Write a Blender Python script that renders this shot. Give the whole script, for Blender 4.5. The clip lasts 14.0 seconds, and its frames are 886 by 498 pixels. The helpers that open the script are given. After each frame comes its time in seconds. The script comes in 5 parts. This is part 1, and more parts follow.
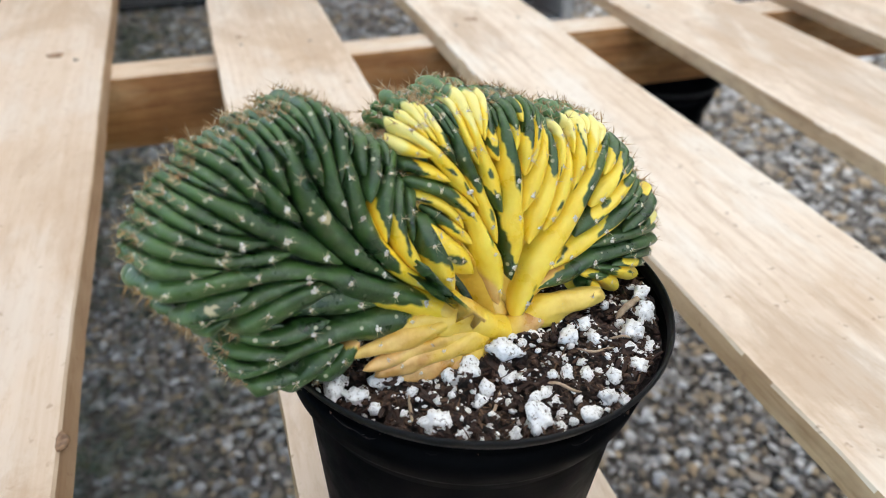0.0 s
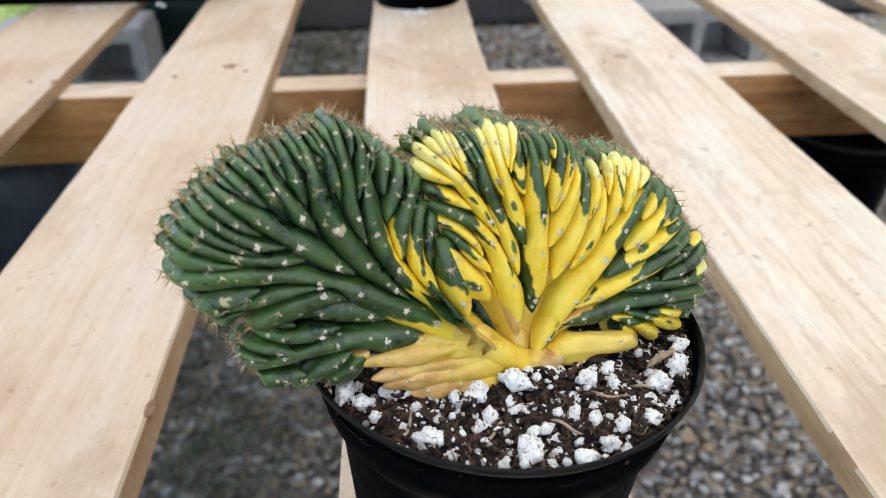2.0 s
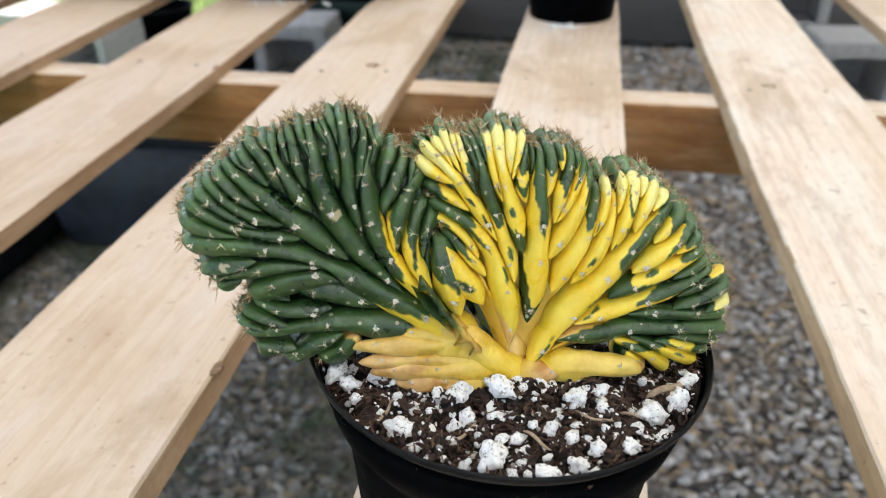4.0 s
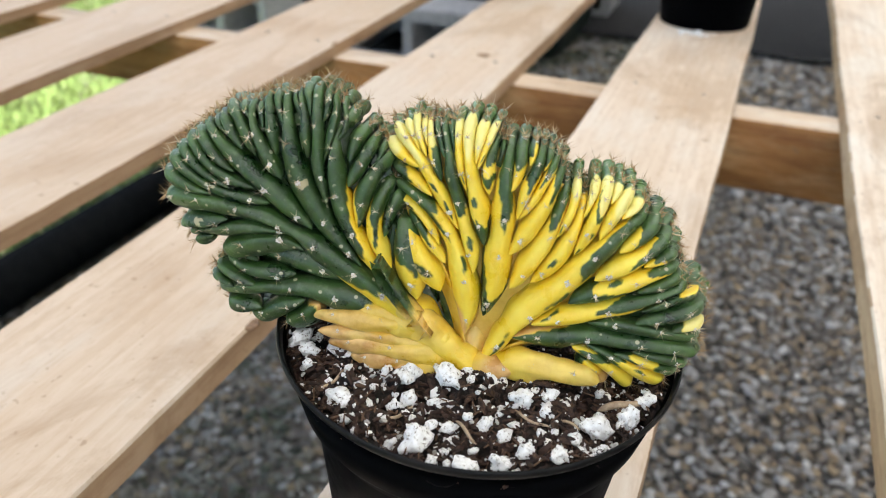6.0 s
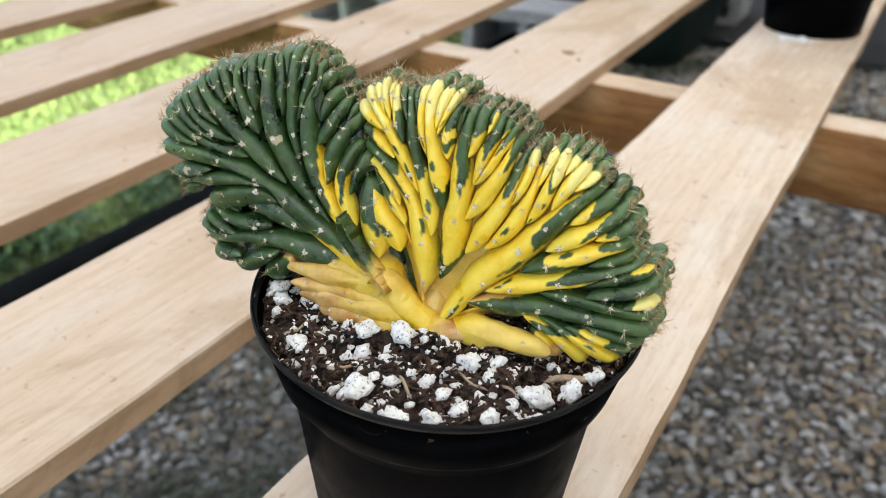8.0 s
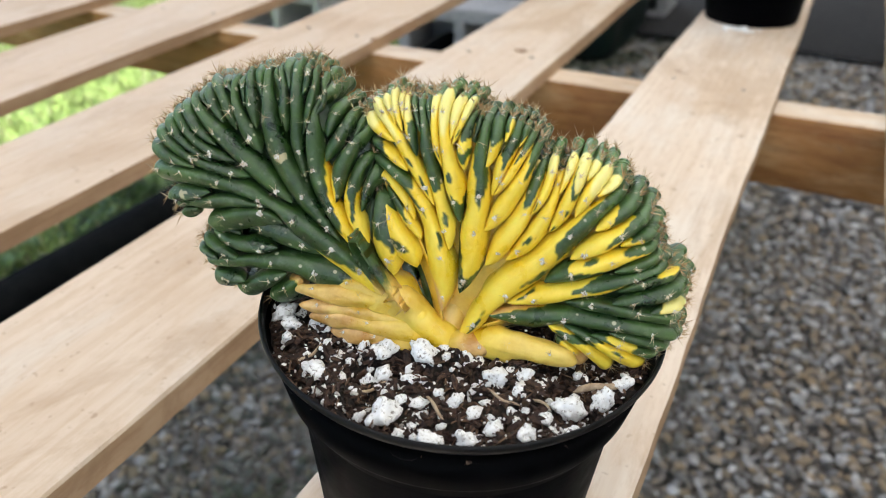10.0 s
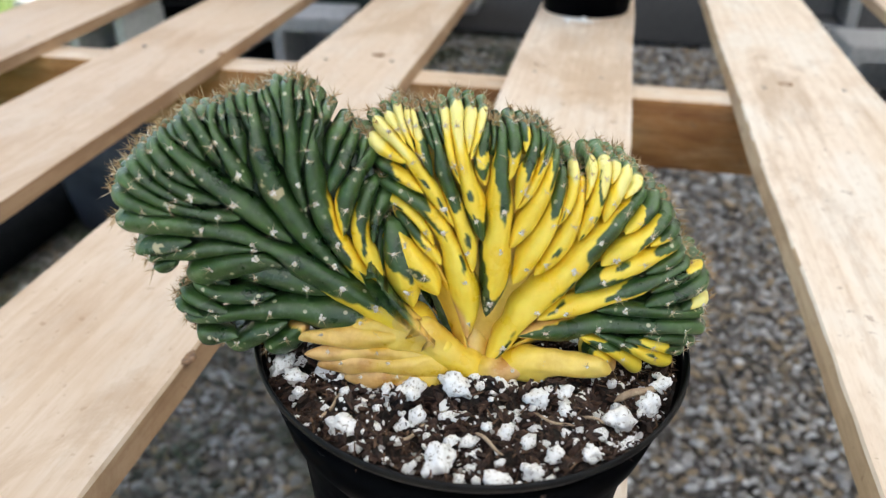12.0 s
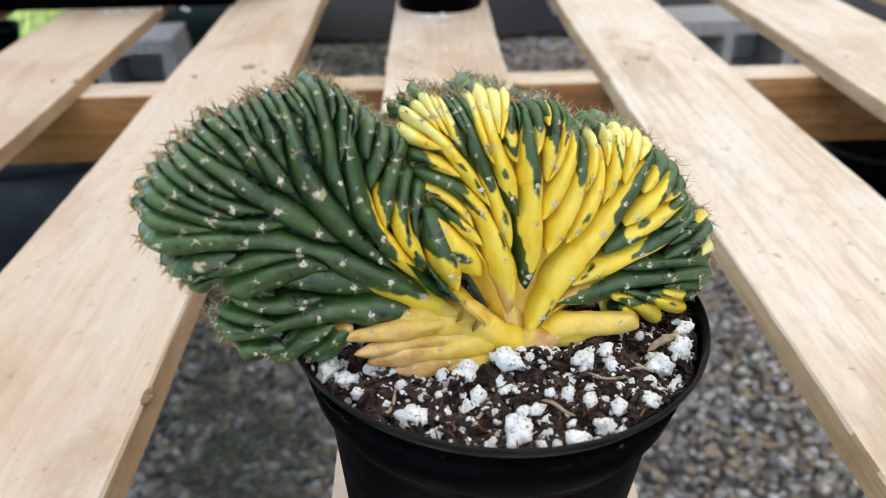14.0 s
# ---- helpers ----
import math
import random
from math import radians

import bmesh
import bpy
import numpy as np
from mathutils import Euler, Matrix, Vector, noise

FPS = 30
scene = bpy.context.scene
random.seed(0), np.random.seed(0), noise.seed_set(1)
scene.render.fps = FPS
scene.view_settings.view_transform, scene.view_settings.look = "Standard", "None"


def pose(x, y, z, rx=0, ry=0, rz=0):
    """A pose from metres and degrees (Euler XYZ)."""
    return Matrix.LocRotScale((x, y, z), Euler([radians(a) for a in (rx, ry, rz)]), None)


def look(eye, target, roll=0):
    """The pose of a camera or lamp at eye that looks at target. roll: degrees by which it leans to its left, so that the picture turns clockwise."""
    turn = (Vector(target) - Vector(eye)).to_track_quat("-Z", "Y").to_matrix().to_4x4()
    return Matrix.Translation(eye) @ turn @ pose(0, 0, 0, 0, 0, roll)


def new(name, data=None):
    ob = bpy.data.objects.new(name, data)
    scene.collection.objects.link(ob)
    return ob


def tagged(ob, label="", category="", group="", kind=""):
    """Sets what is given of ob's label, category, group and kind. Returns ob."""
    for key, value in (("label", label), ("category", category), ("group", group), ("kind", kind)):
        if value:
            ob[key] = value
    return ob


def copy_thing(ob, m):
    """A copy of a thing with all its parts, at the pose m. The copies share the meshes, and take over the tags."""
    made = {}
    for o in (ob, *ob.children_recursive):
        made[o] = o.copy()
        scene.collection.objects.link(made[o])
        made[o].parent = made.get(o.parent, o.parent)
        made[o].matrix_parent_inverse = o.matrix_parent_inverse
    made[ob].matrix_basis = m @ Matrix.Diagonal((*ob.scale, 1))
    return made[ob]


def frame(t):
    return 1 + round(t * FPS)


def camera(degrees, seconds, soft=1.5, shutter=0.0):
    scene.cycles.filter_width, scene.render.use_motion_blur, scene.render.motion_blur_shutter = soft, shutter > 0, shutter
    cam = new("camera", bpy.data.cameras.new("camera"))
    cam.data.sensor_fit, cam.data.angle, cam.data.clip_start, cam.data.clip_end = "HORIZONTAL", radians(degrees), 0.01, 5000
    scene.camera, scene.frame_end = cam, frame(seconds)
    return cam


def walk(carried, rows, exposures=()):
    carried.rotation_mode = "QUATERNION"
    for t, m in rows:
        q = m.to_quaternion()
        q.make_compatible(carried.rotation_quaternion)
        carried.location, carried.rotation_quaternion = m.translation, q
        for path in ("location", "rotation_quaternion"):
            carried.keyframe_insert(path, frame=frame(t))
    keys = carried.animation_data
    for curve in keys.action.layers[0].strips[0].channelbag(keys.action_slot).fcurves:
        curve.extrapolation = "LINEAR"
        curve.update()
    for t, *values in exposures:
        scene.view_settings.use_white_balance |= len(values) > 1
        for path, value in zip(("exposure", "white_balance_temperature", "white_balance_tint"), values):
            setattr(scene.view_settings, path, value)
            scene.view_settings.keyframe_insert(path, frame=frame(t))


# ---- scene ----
# ================= camera and its walk =================
cam = camera(60.2, 14.0, soft=0.5)
cam.data.dof.use_dof = True
cam.data.dof.focus_distance = 0.19
cam.data.dof.aperture_fstop = 17.0
METRES = 0.2440
EXPOSURE = 1.42
ROWS = [
    (0.0, 0.0, 0.0, 0.0, 0.0, 0.0, -0.0),
    (0.5, 0.0323, -0.0155, -0.0036, 2.41, 0.39, -1.31),
    (1.0, 0.0623, -0.0236, -0.0042, 5.38, 0.79, -3.04),
    (1.5, 0.0899, -0.0225, 0.0012, 8.64, 1.16, -4.96),
    (2.0, 0.1283, -0.0105, 0.0038, 12.04, 1.37, -6.91),
    (2.5, 0.1745, -0.0028, 0.0104, 15.32, 1.33, -8.79),
    (3.0, 0.2098, -0.0018, 0.0147, 18.45, 1.05, -10.6),
    (3.5, 0.2393, 0.0095, 0.0157, 21.22, 0.66, -12.46),
    (6.0, 0.4035, 0.0887, 0.0574, 34.35, -3.64, -21.61),
    (6.5, 0.4409, 0.1175, 0.0762, 37.42, -4.92, -23.24),
    (7.0, 0.476, 0.1343, 0.0783, 40.32, -6.08, -24.47),
    (7.5, 0.5115, 0.1513, 0.0817, 42.72, -6.94, -25.2),
    (8.75, 0.5377, 0.161, 0.0766, 44.1, -7.2, -25.2),
    (10.0, 0.4639, 0.1328, 0.0615, 38.74, -5.11, -22.45),
    (10.5, 0.416, 0.119, 0.058, 35.45, -3.92, -21.0),
    (11.0, 0.3733, 0.1051, 0.0444, 32.04, -2.71, -19.45),
    (11.5, 0.3368, 0.0927, 0.0335, 28.67, -1.54, -17.78),
    (12.0, 0.3002, 0.0919, 0.0223, 25.28, -0.44, -15.87),
    (12.5, 0.2491, 0.0862, 0.0166, 22.08, 0.49, -13.8),
    (13.0, 0.2204, 0.066, 0.0012, 19.2, 1.24, -11.66),
    (13.5, 0.2017, 0.0466, -0.0177, 16.56, 1.81, -9.59),
    (14.0, 0.1594, 0.0295, -0.0292, 14.09, 2.21, -7.68),
]
BASE = Matrix(((0.95478, 0.24796, 0.16402, -0.05382), (-0.29728, 0.79049, 0.53549, -0.14112), (0.00312, -0.56004, 0.82846, 0.74470), (0, 0, 0, 1)))
walk(cam, [(t, BASE @ pose(METRES * x, METRES * y, METRES * z, 90 + pitch, roll, yaw)) for t, x, y, z, yaw, pitch, roll in ROWS],
     exposures=[(t, EXPOSURE, kelvin, 10) for t, kelvin in ((0.0, 6170), (2.0, 6200), (3.5, 6350), (7.0, 6390), (10.5, 6370), (12.5, 6270), (14.0, 6210))])

# ================= world, sun, exposure =================
TOP = 0.55                      # height of the slats' upper face over the ground
SUN_EL, SUN_AZ = 58.0, -20.0     # the sun's height, and its direction from +y towards +x

world = bpy.data.worlds.new("world")
scene.world = world
world.use_nodes = True
wn = world.node_tree
sky = wn.nodes.new("ShaderNodeTexSky")
sky.sky_type, sky.sun_disc = "NISHITA", False
sky.sun_elevation, sky.sun_rotation = radians(SUN_EL), radians(SUN_AZ)
wn.links.new(sky.outputs[0], wn.nodes["Background"].inputs[0])
wn.nodes["Background"].inputs[1].default_value = 0.10

sun_data = bpy.data.lights.new("sun", "SUN")
sun_data.energy, sun_data.angle, sun_data.color = 5.0, radians(0.6), (1.0, 0.95, 0.87)
sun = new("sun", sun_data)
sd = Vector((math.sin(radians(SUN_AZ)) * math.cos(radians(SUN_EL)), math.cos(radians(SUN_AZ)) * math.cos(radians(SUN_EL)), math.sin(radians(SUN_EL))))
sun.matrix_world = look(sd * 20, (0, 0, 0))


# ================= materials =================
class Nodes:
    """A small builder of node materials."""

    def __init__(self, name, rough=0.6, metal=0.0, spec=0.5):
        self.mat = bpy.data.materials.new(name)
        self.mat.use_nodes = True
        self.t = self.mat.node_tree
        self.b = self.t.nodes["Principled BSDF"]
        self.b.inputs["Roughness"].default_value = rough
        self.b.inputs["Metallic"].default_value = metal
        self.b.inputs["Specular IOR Level"].default_value = spec

    def add(self, kind, **sets):
        n = self.t.nodes.new(kind)
        for k, v in sets.items():
            n.inputs[k.replace("_", " ")].default_value = v
        return n

    def link(self, a, b):
        self.t.links.new(a, b)

    def coords(self, scale=(1, 1, 1), space="Object", shift=False):
        tc = self.add("ShaderNodeTexCoord")
        mp = self.add("ShaderNodeMapping")
        mp.inputs["Scale"].default_value = scale
        self.link(tc.outputs[space], mp.inputs[0])
        if shift:
            oi = self.add("ShaderNodeObjectInfo")
            mul = self.add("ShaderNodeVectorMath")
            mul.operation = "SCALE"
            mul.inputs[0].default_value = (37.0, 53.0, 19.0)
            self.link(oi.outputs["Random"], mul.inputs["Scale"])
            self.link(mul.outputs[0], mp.inputs["Location"])
        return mp.outputs[0]

    def noise(self, vec, scale, detail=4.0, rough=0.55, dist=0.0):
        n = self.add("ShaderNodeTexNoise", Scale=scale, Detail=detail, Roughness=rough, Distortion=dist)
        self.link(vec, n.inputs["Vector"])
        return n.outputs[0]

    def ramp(self, fac, stops):
        r = self.add("ShaderNodeValToRGB")
        e = r.color_ramp.elements
        while len(e) < len(stops):
            e.new(0.5)
        for el, (p, c) in zip(e, stops):
            el.position, el.color = p, (*c, 1) if len(c) == 3 else c
        self.link(fac, r.inputs[0])
        return r.outputs[0]

    def mix(self, fac, a, b, mode="MIX"):
        m = self.add("ShaderNodeMix")
        m.data_type, m.blend_type = "RGBA", mode
        for val, sock in ((fac, m.inputs[0]), (a, m.inputs[6]), (b, m.inputs[7])):
            if isinstance(val, bpy.types.NodeSocket):
                self.link(val, sock)
            else:
                sock.default_value = (*val, 1) if isinstance(val, tuple) else val
        return m.outputs[2]

    def bump(self, height, strength, distance):
        b = self.add("ShaderNodeBump", Strength=strength, Distance=distance)
        self.link(height, b.inputs["Height"])
        self.link(b.outputs[0], self.b.inputs["Normal"])

    def colour(self, c):
        if isinstance(c, tuple):
            self.b.inputs["Base Color"].default_value = (*c, 1)
        else:
            self.link(c, self.b.inputs["Base Color"])
        return self


BLACK, WHITE = (0, 0, 0), (1, 1, 1)


def wood(name, light, mid, dark, along, grain=0.3, pale=(0.74, 0.68, 0.58)):
    n = Nodes(name, 0.62, spec=0.3)
    sc = {"y": (14.0, 0.9, 14.0), "x": (0.9, 14.0, 14.0)}[along]
    v = n.coords(sc, shift=True)
    broad = n.noise(v, 1.6, 3.0, 0.5, 0.6)
    sc2 = {"y": (260.0, 7.0, 260.0), "x": (7.0, 260.0, 260.0)}[along]
    fine = n.noise(n.coords(sc2, shift=True), 1.0, 3.0, 0.6)
    blot = n.noise(n.coords((1, 1, 1), shift=True), 9.0, 4.0, 0.6)
    base = n.ramp(broad, [(0.25, mid), (0.55, light), (0.85, mid)])
    base = n.mix(n.ramp(fine, [(0.45, (0.0,) * 3), (0.72, (grain * 1.5,) * 3)]), base, dark)
    base = n.mix(n.ramp(blot, [(0.50, (0.0,) * 3), (0.70, (0.50,) * 3)]), base, dark)
    wear = n.noise(n.coords((5.0, 1.6, 5.0) if along == "y" else (1.6, 5.0, 5.0), shift=True), 6.0, 5.0, 0.65)
    base = n.mix(n.ramp(wear, [(0.48, (0.0,) * 3), (0.62, (0.60,) * 3)]), base, pale)
    fuzz = n.noise(n.coords((60.0, 14.0, 60.0) if along == "y" else (14.0, 60.0, 60.0), shift=True), 5.0, 4.0, 0.7)
    base = n.mix(n.ramp(fuzz, [(0.50, (0.0,) * 3), (0.68, (0.34,) * 3)]), base, dark)
    speck = n.noise(n.coords((1, 1, 1), shift=True), 160.0, 2.0)
    base = n.mix(n.ramp(speck, [(0.67, (0.0,) * 3), (0.74, (0.6,) * 3)]), base, (0.25, 0.15, 0.09))
    smudge = n.noise(n.coords((4.0, 1.3, 4.0) if along == "y" else (1.3, 4.0, 4.0), shift=True), 3.4, 9.0, 0.68, 0.8)
    base = n.mix(n.ramp(smudge, [(0.495, (0.0,) * 3), (0.585, (0.50,) * 3)]), base, tuple(c * 0.80 for c in dark))
    rings = n.add("ShaderNodeTexWave", Scale=1.0, Distortion=9.0, Detail=3.0)
    n.link(n.coords((34.0, 1.1, 34.0) if along == "y" else (1.1, 34.0, 34.0), shift=True), rings.inputs["Vector"])
    base = n.mix(n.ramp(rings.outputs["Fac"], [(0.60, (0.0,) * 3), (1.0, (0.12,) * 3)]), base, dark)
    oi = n.add("ShaderNodeObjectInfo")
    base = n.mix(oi.outputs["Alpha"], dark, base)
    n.colour(base)
    n.bump(fine, 0.25, 0.0006)
    return n.mat


MAT_SLAT = wood("pale_pine", (0.75, 0.63, 0.495), (0.69, 0.555, 0.41), (0.47, 0.315, 0.185), "y", 0.26)
# warm joist pine, with the shade on its sides put into the colour
MAT_JOIST = wood("warm_pine_shaded", (0.45, 0.220, 0.082), (0.33, 0.145, 0.048), (0.16, 0.062, 0.020), "x", 0.45, (0.56, 0.36, 0.19))


# same pine for joist tops, paler to paint in light from above
MAT_JOIST_TOP_LIT = wood("joist_top_lit", (0.66, 0.52, 0.37), (0.58, 0.43, 0.29), (0.42, 0.27, 0.15), "x", 0.3)
# browner pine for the upright sides of the slats
MAT_SLAT_SIDE = wood("slat_side", (0.50, 0.34, 0.20), (0.41, 0.265, 0.145), (0.25, 0.14, 0.07), "y", 0.5, (0.56, 0.42, 0.27))


def knot_material():
    n = Nodes("knot", 0.7)
    v = n.coords((1, 1, 1), "Object", shift=True)
    f = n.noise(v, 260.0, 3.0)
    return n.colour(n.ramp(f, [(0.35, (0.14, 0.075, 0.035)), (0.65, (0.36, 0.21, 0.11))])).mat


def cactus_material():
    n = Nodes("cactus_flesh", 0.36, spec=0.65)
    at = n.add("ShaderNodeVertexColor")
    at.layer_name = "pigment"
    sep = n.add("ShaderNodeSeparateColor")
    n.link(at.outputs[0], sep.inputs[0])
    v = n.coords((1, 1, 1))
    fine = n.noise(v, 900.0, 3.0, 0.6)
    mid = n.noise(v, 170.0, 4.0, 0.6)
    yellow = n.mix(n.ramp(mid, [(0.35, BLACK), (0.7, WHITE)]), (0.84, 0.58, 0.022), (0.92, 0.72, 0.080))
    yellow = n.mix(sep.outputs[1], yellow, (0.86, 0.76, 0.24))
    tan = n.mix(n.ramp(mid, [(0.38, BLACK), (0.62, WHITE)]), (0.50, 0.24, 0.050), (0.76, 0.48, 0.17))
    yellow = n.mix(sep.outputs[2], yellow, tan)
    green = n.mix(n.ramp(mid, [(0.3, BLACK), (0.7, WHITE)]), (0.006, 0.026, 0.005), (0.046, 0.104, 0.018))
    green = n.mix(n.ramp(n.noise(v, 60.0, 3.0), [(0.48, (0.0,) * 3), (0.80, (0.40,) * 3)]), green, (0.052, 0.100, 0.044))
    green = n.mix(sep.outputs[1], green, (0.100, 0.190, 0.052))
    edge = n.add("ShaderNodeMath")
    edge.operation = "MULTIPLY_ADD"
    n.link(fine, edge.inputs[0])
    edge.inputs[1].default_value = 0.5
    edge.inputs[2].default_value = -0.25
    addn = n.add("ShaderNodeMath")
    addn.operation = "ADD"
    n.link(sep.outputs[0], addn.inputs[0])
    n.link(edge.outputs[0], addn.inputs[1])
    g = n.ramp(addn.outputs[0], [(0.20, BLACK), (0.80, WHITE)])
    skin = green
    # pale lenticels
    vo = n.add("ShaderNodeTexVoronoi", Scale=330.0)
    n.link(v, vo.inputs["Vector"])
    dots = n.ramp(vo.outputs["Distance"], [(0.13, WHITE), (0.19, BLACK)])
    keep = n.ramp(n.noise(v, 140.0, 2.0), [(0.43, BLACK), (0.50, WHITE)])
    dm = n.add("ShaderNodeMath")
    dm.operation = "MULTIPLY"
    n.link(dots, dm.inputs[0])
    n.link(keep, dm.inputs[1])
    skin = n.mix(dm.outputs[0], skin, (0.46, 0.44, 0.30))
    scab = n.ramp(n.noise(v, 95.0, 4.0, 0.6), [(0.705, BLACK), (0.725, WHITE)])
    skin = n.mix(scab, skin, (0.44, 0.38, 0.22))
    # waxy bloom
    bloom = n.ramp(n.noise(v, 420.0, 5.0, 0.7), [(0.52, (0.0,) * 3), (0.78, (0.22,) * 3)])
    skin = n.mix(bloom, skin, (0.36, 0.40, 0.33))
    n.colour(n.mix(g, yellow, skin))
    n.link(n.ramp(mid, [(0.3, (0.24,) * 3), (0.7, (0.40,) * 3)]), n.b.inputs["Roughness"])
    n.b.inputs["Subsurface Weight"].default_value = 0.06
    n.b.inputs["Subsurface Radius"].default_value = (1.0, 0.6, 0.2)
    n.b.inputs["Subsurface Scale"].default_value = 0.0012
    n.bump(n.noise(v, 620.0, 6.0, 0.75), 0.6, 0.0003)
    return n.mat


def speckled(name, stops, scale, rough=0.8, bump=0.6, dist=0.001, shift=True, spec=0.4, detail=5.0):
    n = Nodes(name, rough, spec=spec)
    f = n.noise(n.coords((1, 1, 1), shift=shift), scale, detail, 0.65)
    n.colour(n.ramp(f, stops))
    n.bump(f, bump, dist)
    return n.mat


MAT_FLESH = cactus_material()
MAT_WOOL = speckled("areole_wool", [(0.3, (0.52, 0.47, 0.43)), (0.6, (0.86, 0.84, 0.80))], 900.0, 0.95, shift=False)
MAT_SPINE = speckled("spine_pale", [(0.35, (0.40, 0.27, 0.14)), (0.6, (0.76, 0.66, 0.47))], 300.0, 0.5, 0.0, shift=False)
MAT_SPINE_BROWN = speckled("spine_rust", [(0.35, (0.26, 0.12, 0.04)), (0.65, (0.58, 0.40, 0.20))], 300.0, 0.5, 0.0, shift=False)
MAT_PERLITE = speckled("perlite", [(0.36, (0.22, 0.19, 0.16)), (0.43, (0.78, 0.77, 0.74)), (0.6, (0.90, 0.90, 0.89))], 3.2, 0.9, 0.5, 0.0004)
MAT_BARK = speckled("bark", [(0.35, (0.010, 0.005, 0.003)), (0.55, (0.045, 0.020, 0.011)), (0.78, (0.15, 0.085, 0.05))], 420.0, 0.75, 0.9, 0.0006)
MAT_CHIP = speckled("bark_flake", [(0.35, (0.012, 0.006, 0.004)), (0.55, (0.055, 0.026, 0.014)), (0.75, (0.17, 0.095, 0.055))], 2.2, 0.75, 0.5, 0.0005)
MAT_FIBRE = speckled("peat_fibre", [(0.35, (0.06, 0.03, 0.016)), (0.7, (0.22, 0.13, 0.075))], 300.0, 0.8, 0.3, 0.0003, shift=False)
MAT_SOIL = speckled("peat", [(0.35, (0.004, 0.0025, 0.002)), (0.55, (0.014, 0.008, 0.005)), (0.75, (0.05, 0.028, 0.017))], 700.0, 0.9, 1.0, 0.0015, shift=False)
MAT_TWIG = speckled("dry_twig", [(0.35, (0.24, 0.16, 0.10)), (0.65, (0.52, 0.40, 0.27))], 350.0, 0.75, 0.5, 0.0004)
MAT_COAL = speckled("charcoal", [(0.4, (0.012, 0.013, 0.014)), (0.7, (0.09, 0.09, 0.09))], 700.0, 0.6, 0.9, 0.0006)


def pot_material(gloss=0.02):
    n = Nodes("black_plastic", 0.46, spec=gloss)
    v = n.coords((1, 1, 1), shift=True)
    f = n.noise(v, 90.0, 5.0, 0.6)
    scr = n.noise(n.coords((30, 30, 700), shift=True), 1.0, 3.0, 0.6)
    c = n.ramp(f, [(0.35, (0.0010, 0.0010, 0.0012)), (0.75, (0.0026, 0.0026, 0.003))])
    c = n.mix(n.ramp(scr, [(0.66, (0.0,) * 3), (0.80, (0.35,) * 3)]), c, (0.022, 0.020, 0.019))
    n.colour(c)
    n.link(n.ramp(f, [(0.3, (0.34,) * 3), (0.7, (0.55,) * 3)]), n.b.inputs["Roughness"])
    n.bump(scr, 0.08, 0.0004)
    return n.mat


MAT_POT = pot_material()
MAT_LIP = pot_material(0.22)          # the lip is rubbed smooth
MAT_NAIL = speckled("nail_steel", [(0.4, (0.16, 0.13, 0.10)), (0.7, (0.30, 0.26, 0.22))], 500.0, 0.5, 0.2)
MAT_BLOCK = speckled("concrete", [(0.3, (0.30, 0.295, 0.29)), (0.7, (0.50, 0.49, 0.475))], 70.0, 0.92, 0.6, 0.003)
MAT_EDGING = speckled("edging_plastic", [(0.35, (0.006, 0.007, 0.007)), (0.7, (0.012, 0.012, 0.012))], 40.0, 0.9, 0.3, 0.002, spec=0.03)


def island_material(name, stops, rough, scale, bump):
    n = Nodes(name, rough, spec=0.35)
    ge = n.add("ShaderNodeNewGeometry")
    c = n.ramp(ge.outputs["Random Per Island"], stops)
    f = n.noise(n.coords((1, 1, 1)), scale, 4.0, 0.65)
    c = n.mix(n.ramp(f, [(0.35, (0.0,) * 3), (0.75, (0.55,) * 3)]), c, (0.10, 0.085, 0.07))
    n.colour(c)
    n.bump(f, bump, 0.001)
    return n.mat


def gravel_material():
    """Mixed crushed stone; patches towards the lawn are moss and painted-in bench shade."""
    n = Nodes("gravel_stone", 0.85, spec=0.35)
    ge = n.add("ShaderNodeNewGeometry")
    c = n.ramp(ge.outputs["Random Per Island"], [(0.0, (0.05, 0.045, 0.042)), (0.2, (0.26, 0.235, 0.21)), (0.38, (0.46, 0.45, 0.44)), (0.55, (0.54, 0.40, 0.25)), (0.70, (0.30, 0.24, 0.17)), (0.86, (0.60, 0.585, 0.57)), (1.0, (0.84, 0.82, 0.79))])
    v = n.coords((1, 1, 1))
    f = n.noise(v, 160.0, 4.0, 0.65)
    c = n.mix(n.ramp(f, [(0.40, (0.0,) * 3), (0.75, (0.40,) * 3)]), c, (0.12, 0.10, 0.08))
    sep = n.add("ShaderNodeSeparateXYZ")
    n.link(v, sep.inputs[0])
    # ramp along x: gravel turns darker and greener towards the lawn
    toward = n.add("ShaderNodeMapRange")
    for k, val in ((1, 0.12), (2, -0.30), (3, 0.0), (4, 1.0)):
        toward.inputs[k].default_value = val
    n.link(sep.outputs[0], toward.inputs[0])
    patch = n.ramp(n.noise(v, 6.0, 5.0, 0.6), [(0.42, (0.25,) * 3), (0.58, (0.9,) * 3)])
    mossy_shade = n.mix(n.noise(v, 14.0, 3.0), (0.055, 0.050, 0.040), (0.070, 0.105, 0.045))
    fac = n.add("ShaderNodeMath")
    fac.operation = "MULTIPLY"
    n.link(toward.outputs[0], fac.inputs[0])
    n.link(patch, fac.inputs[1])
    n.colour(n.mix(fac.outputs[0], c, mossy_shade))
    n.bump(f, 0.5, 0.001)
    return n.mat


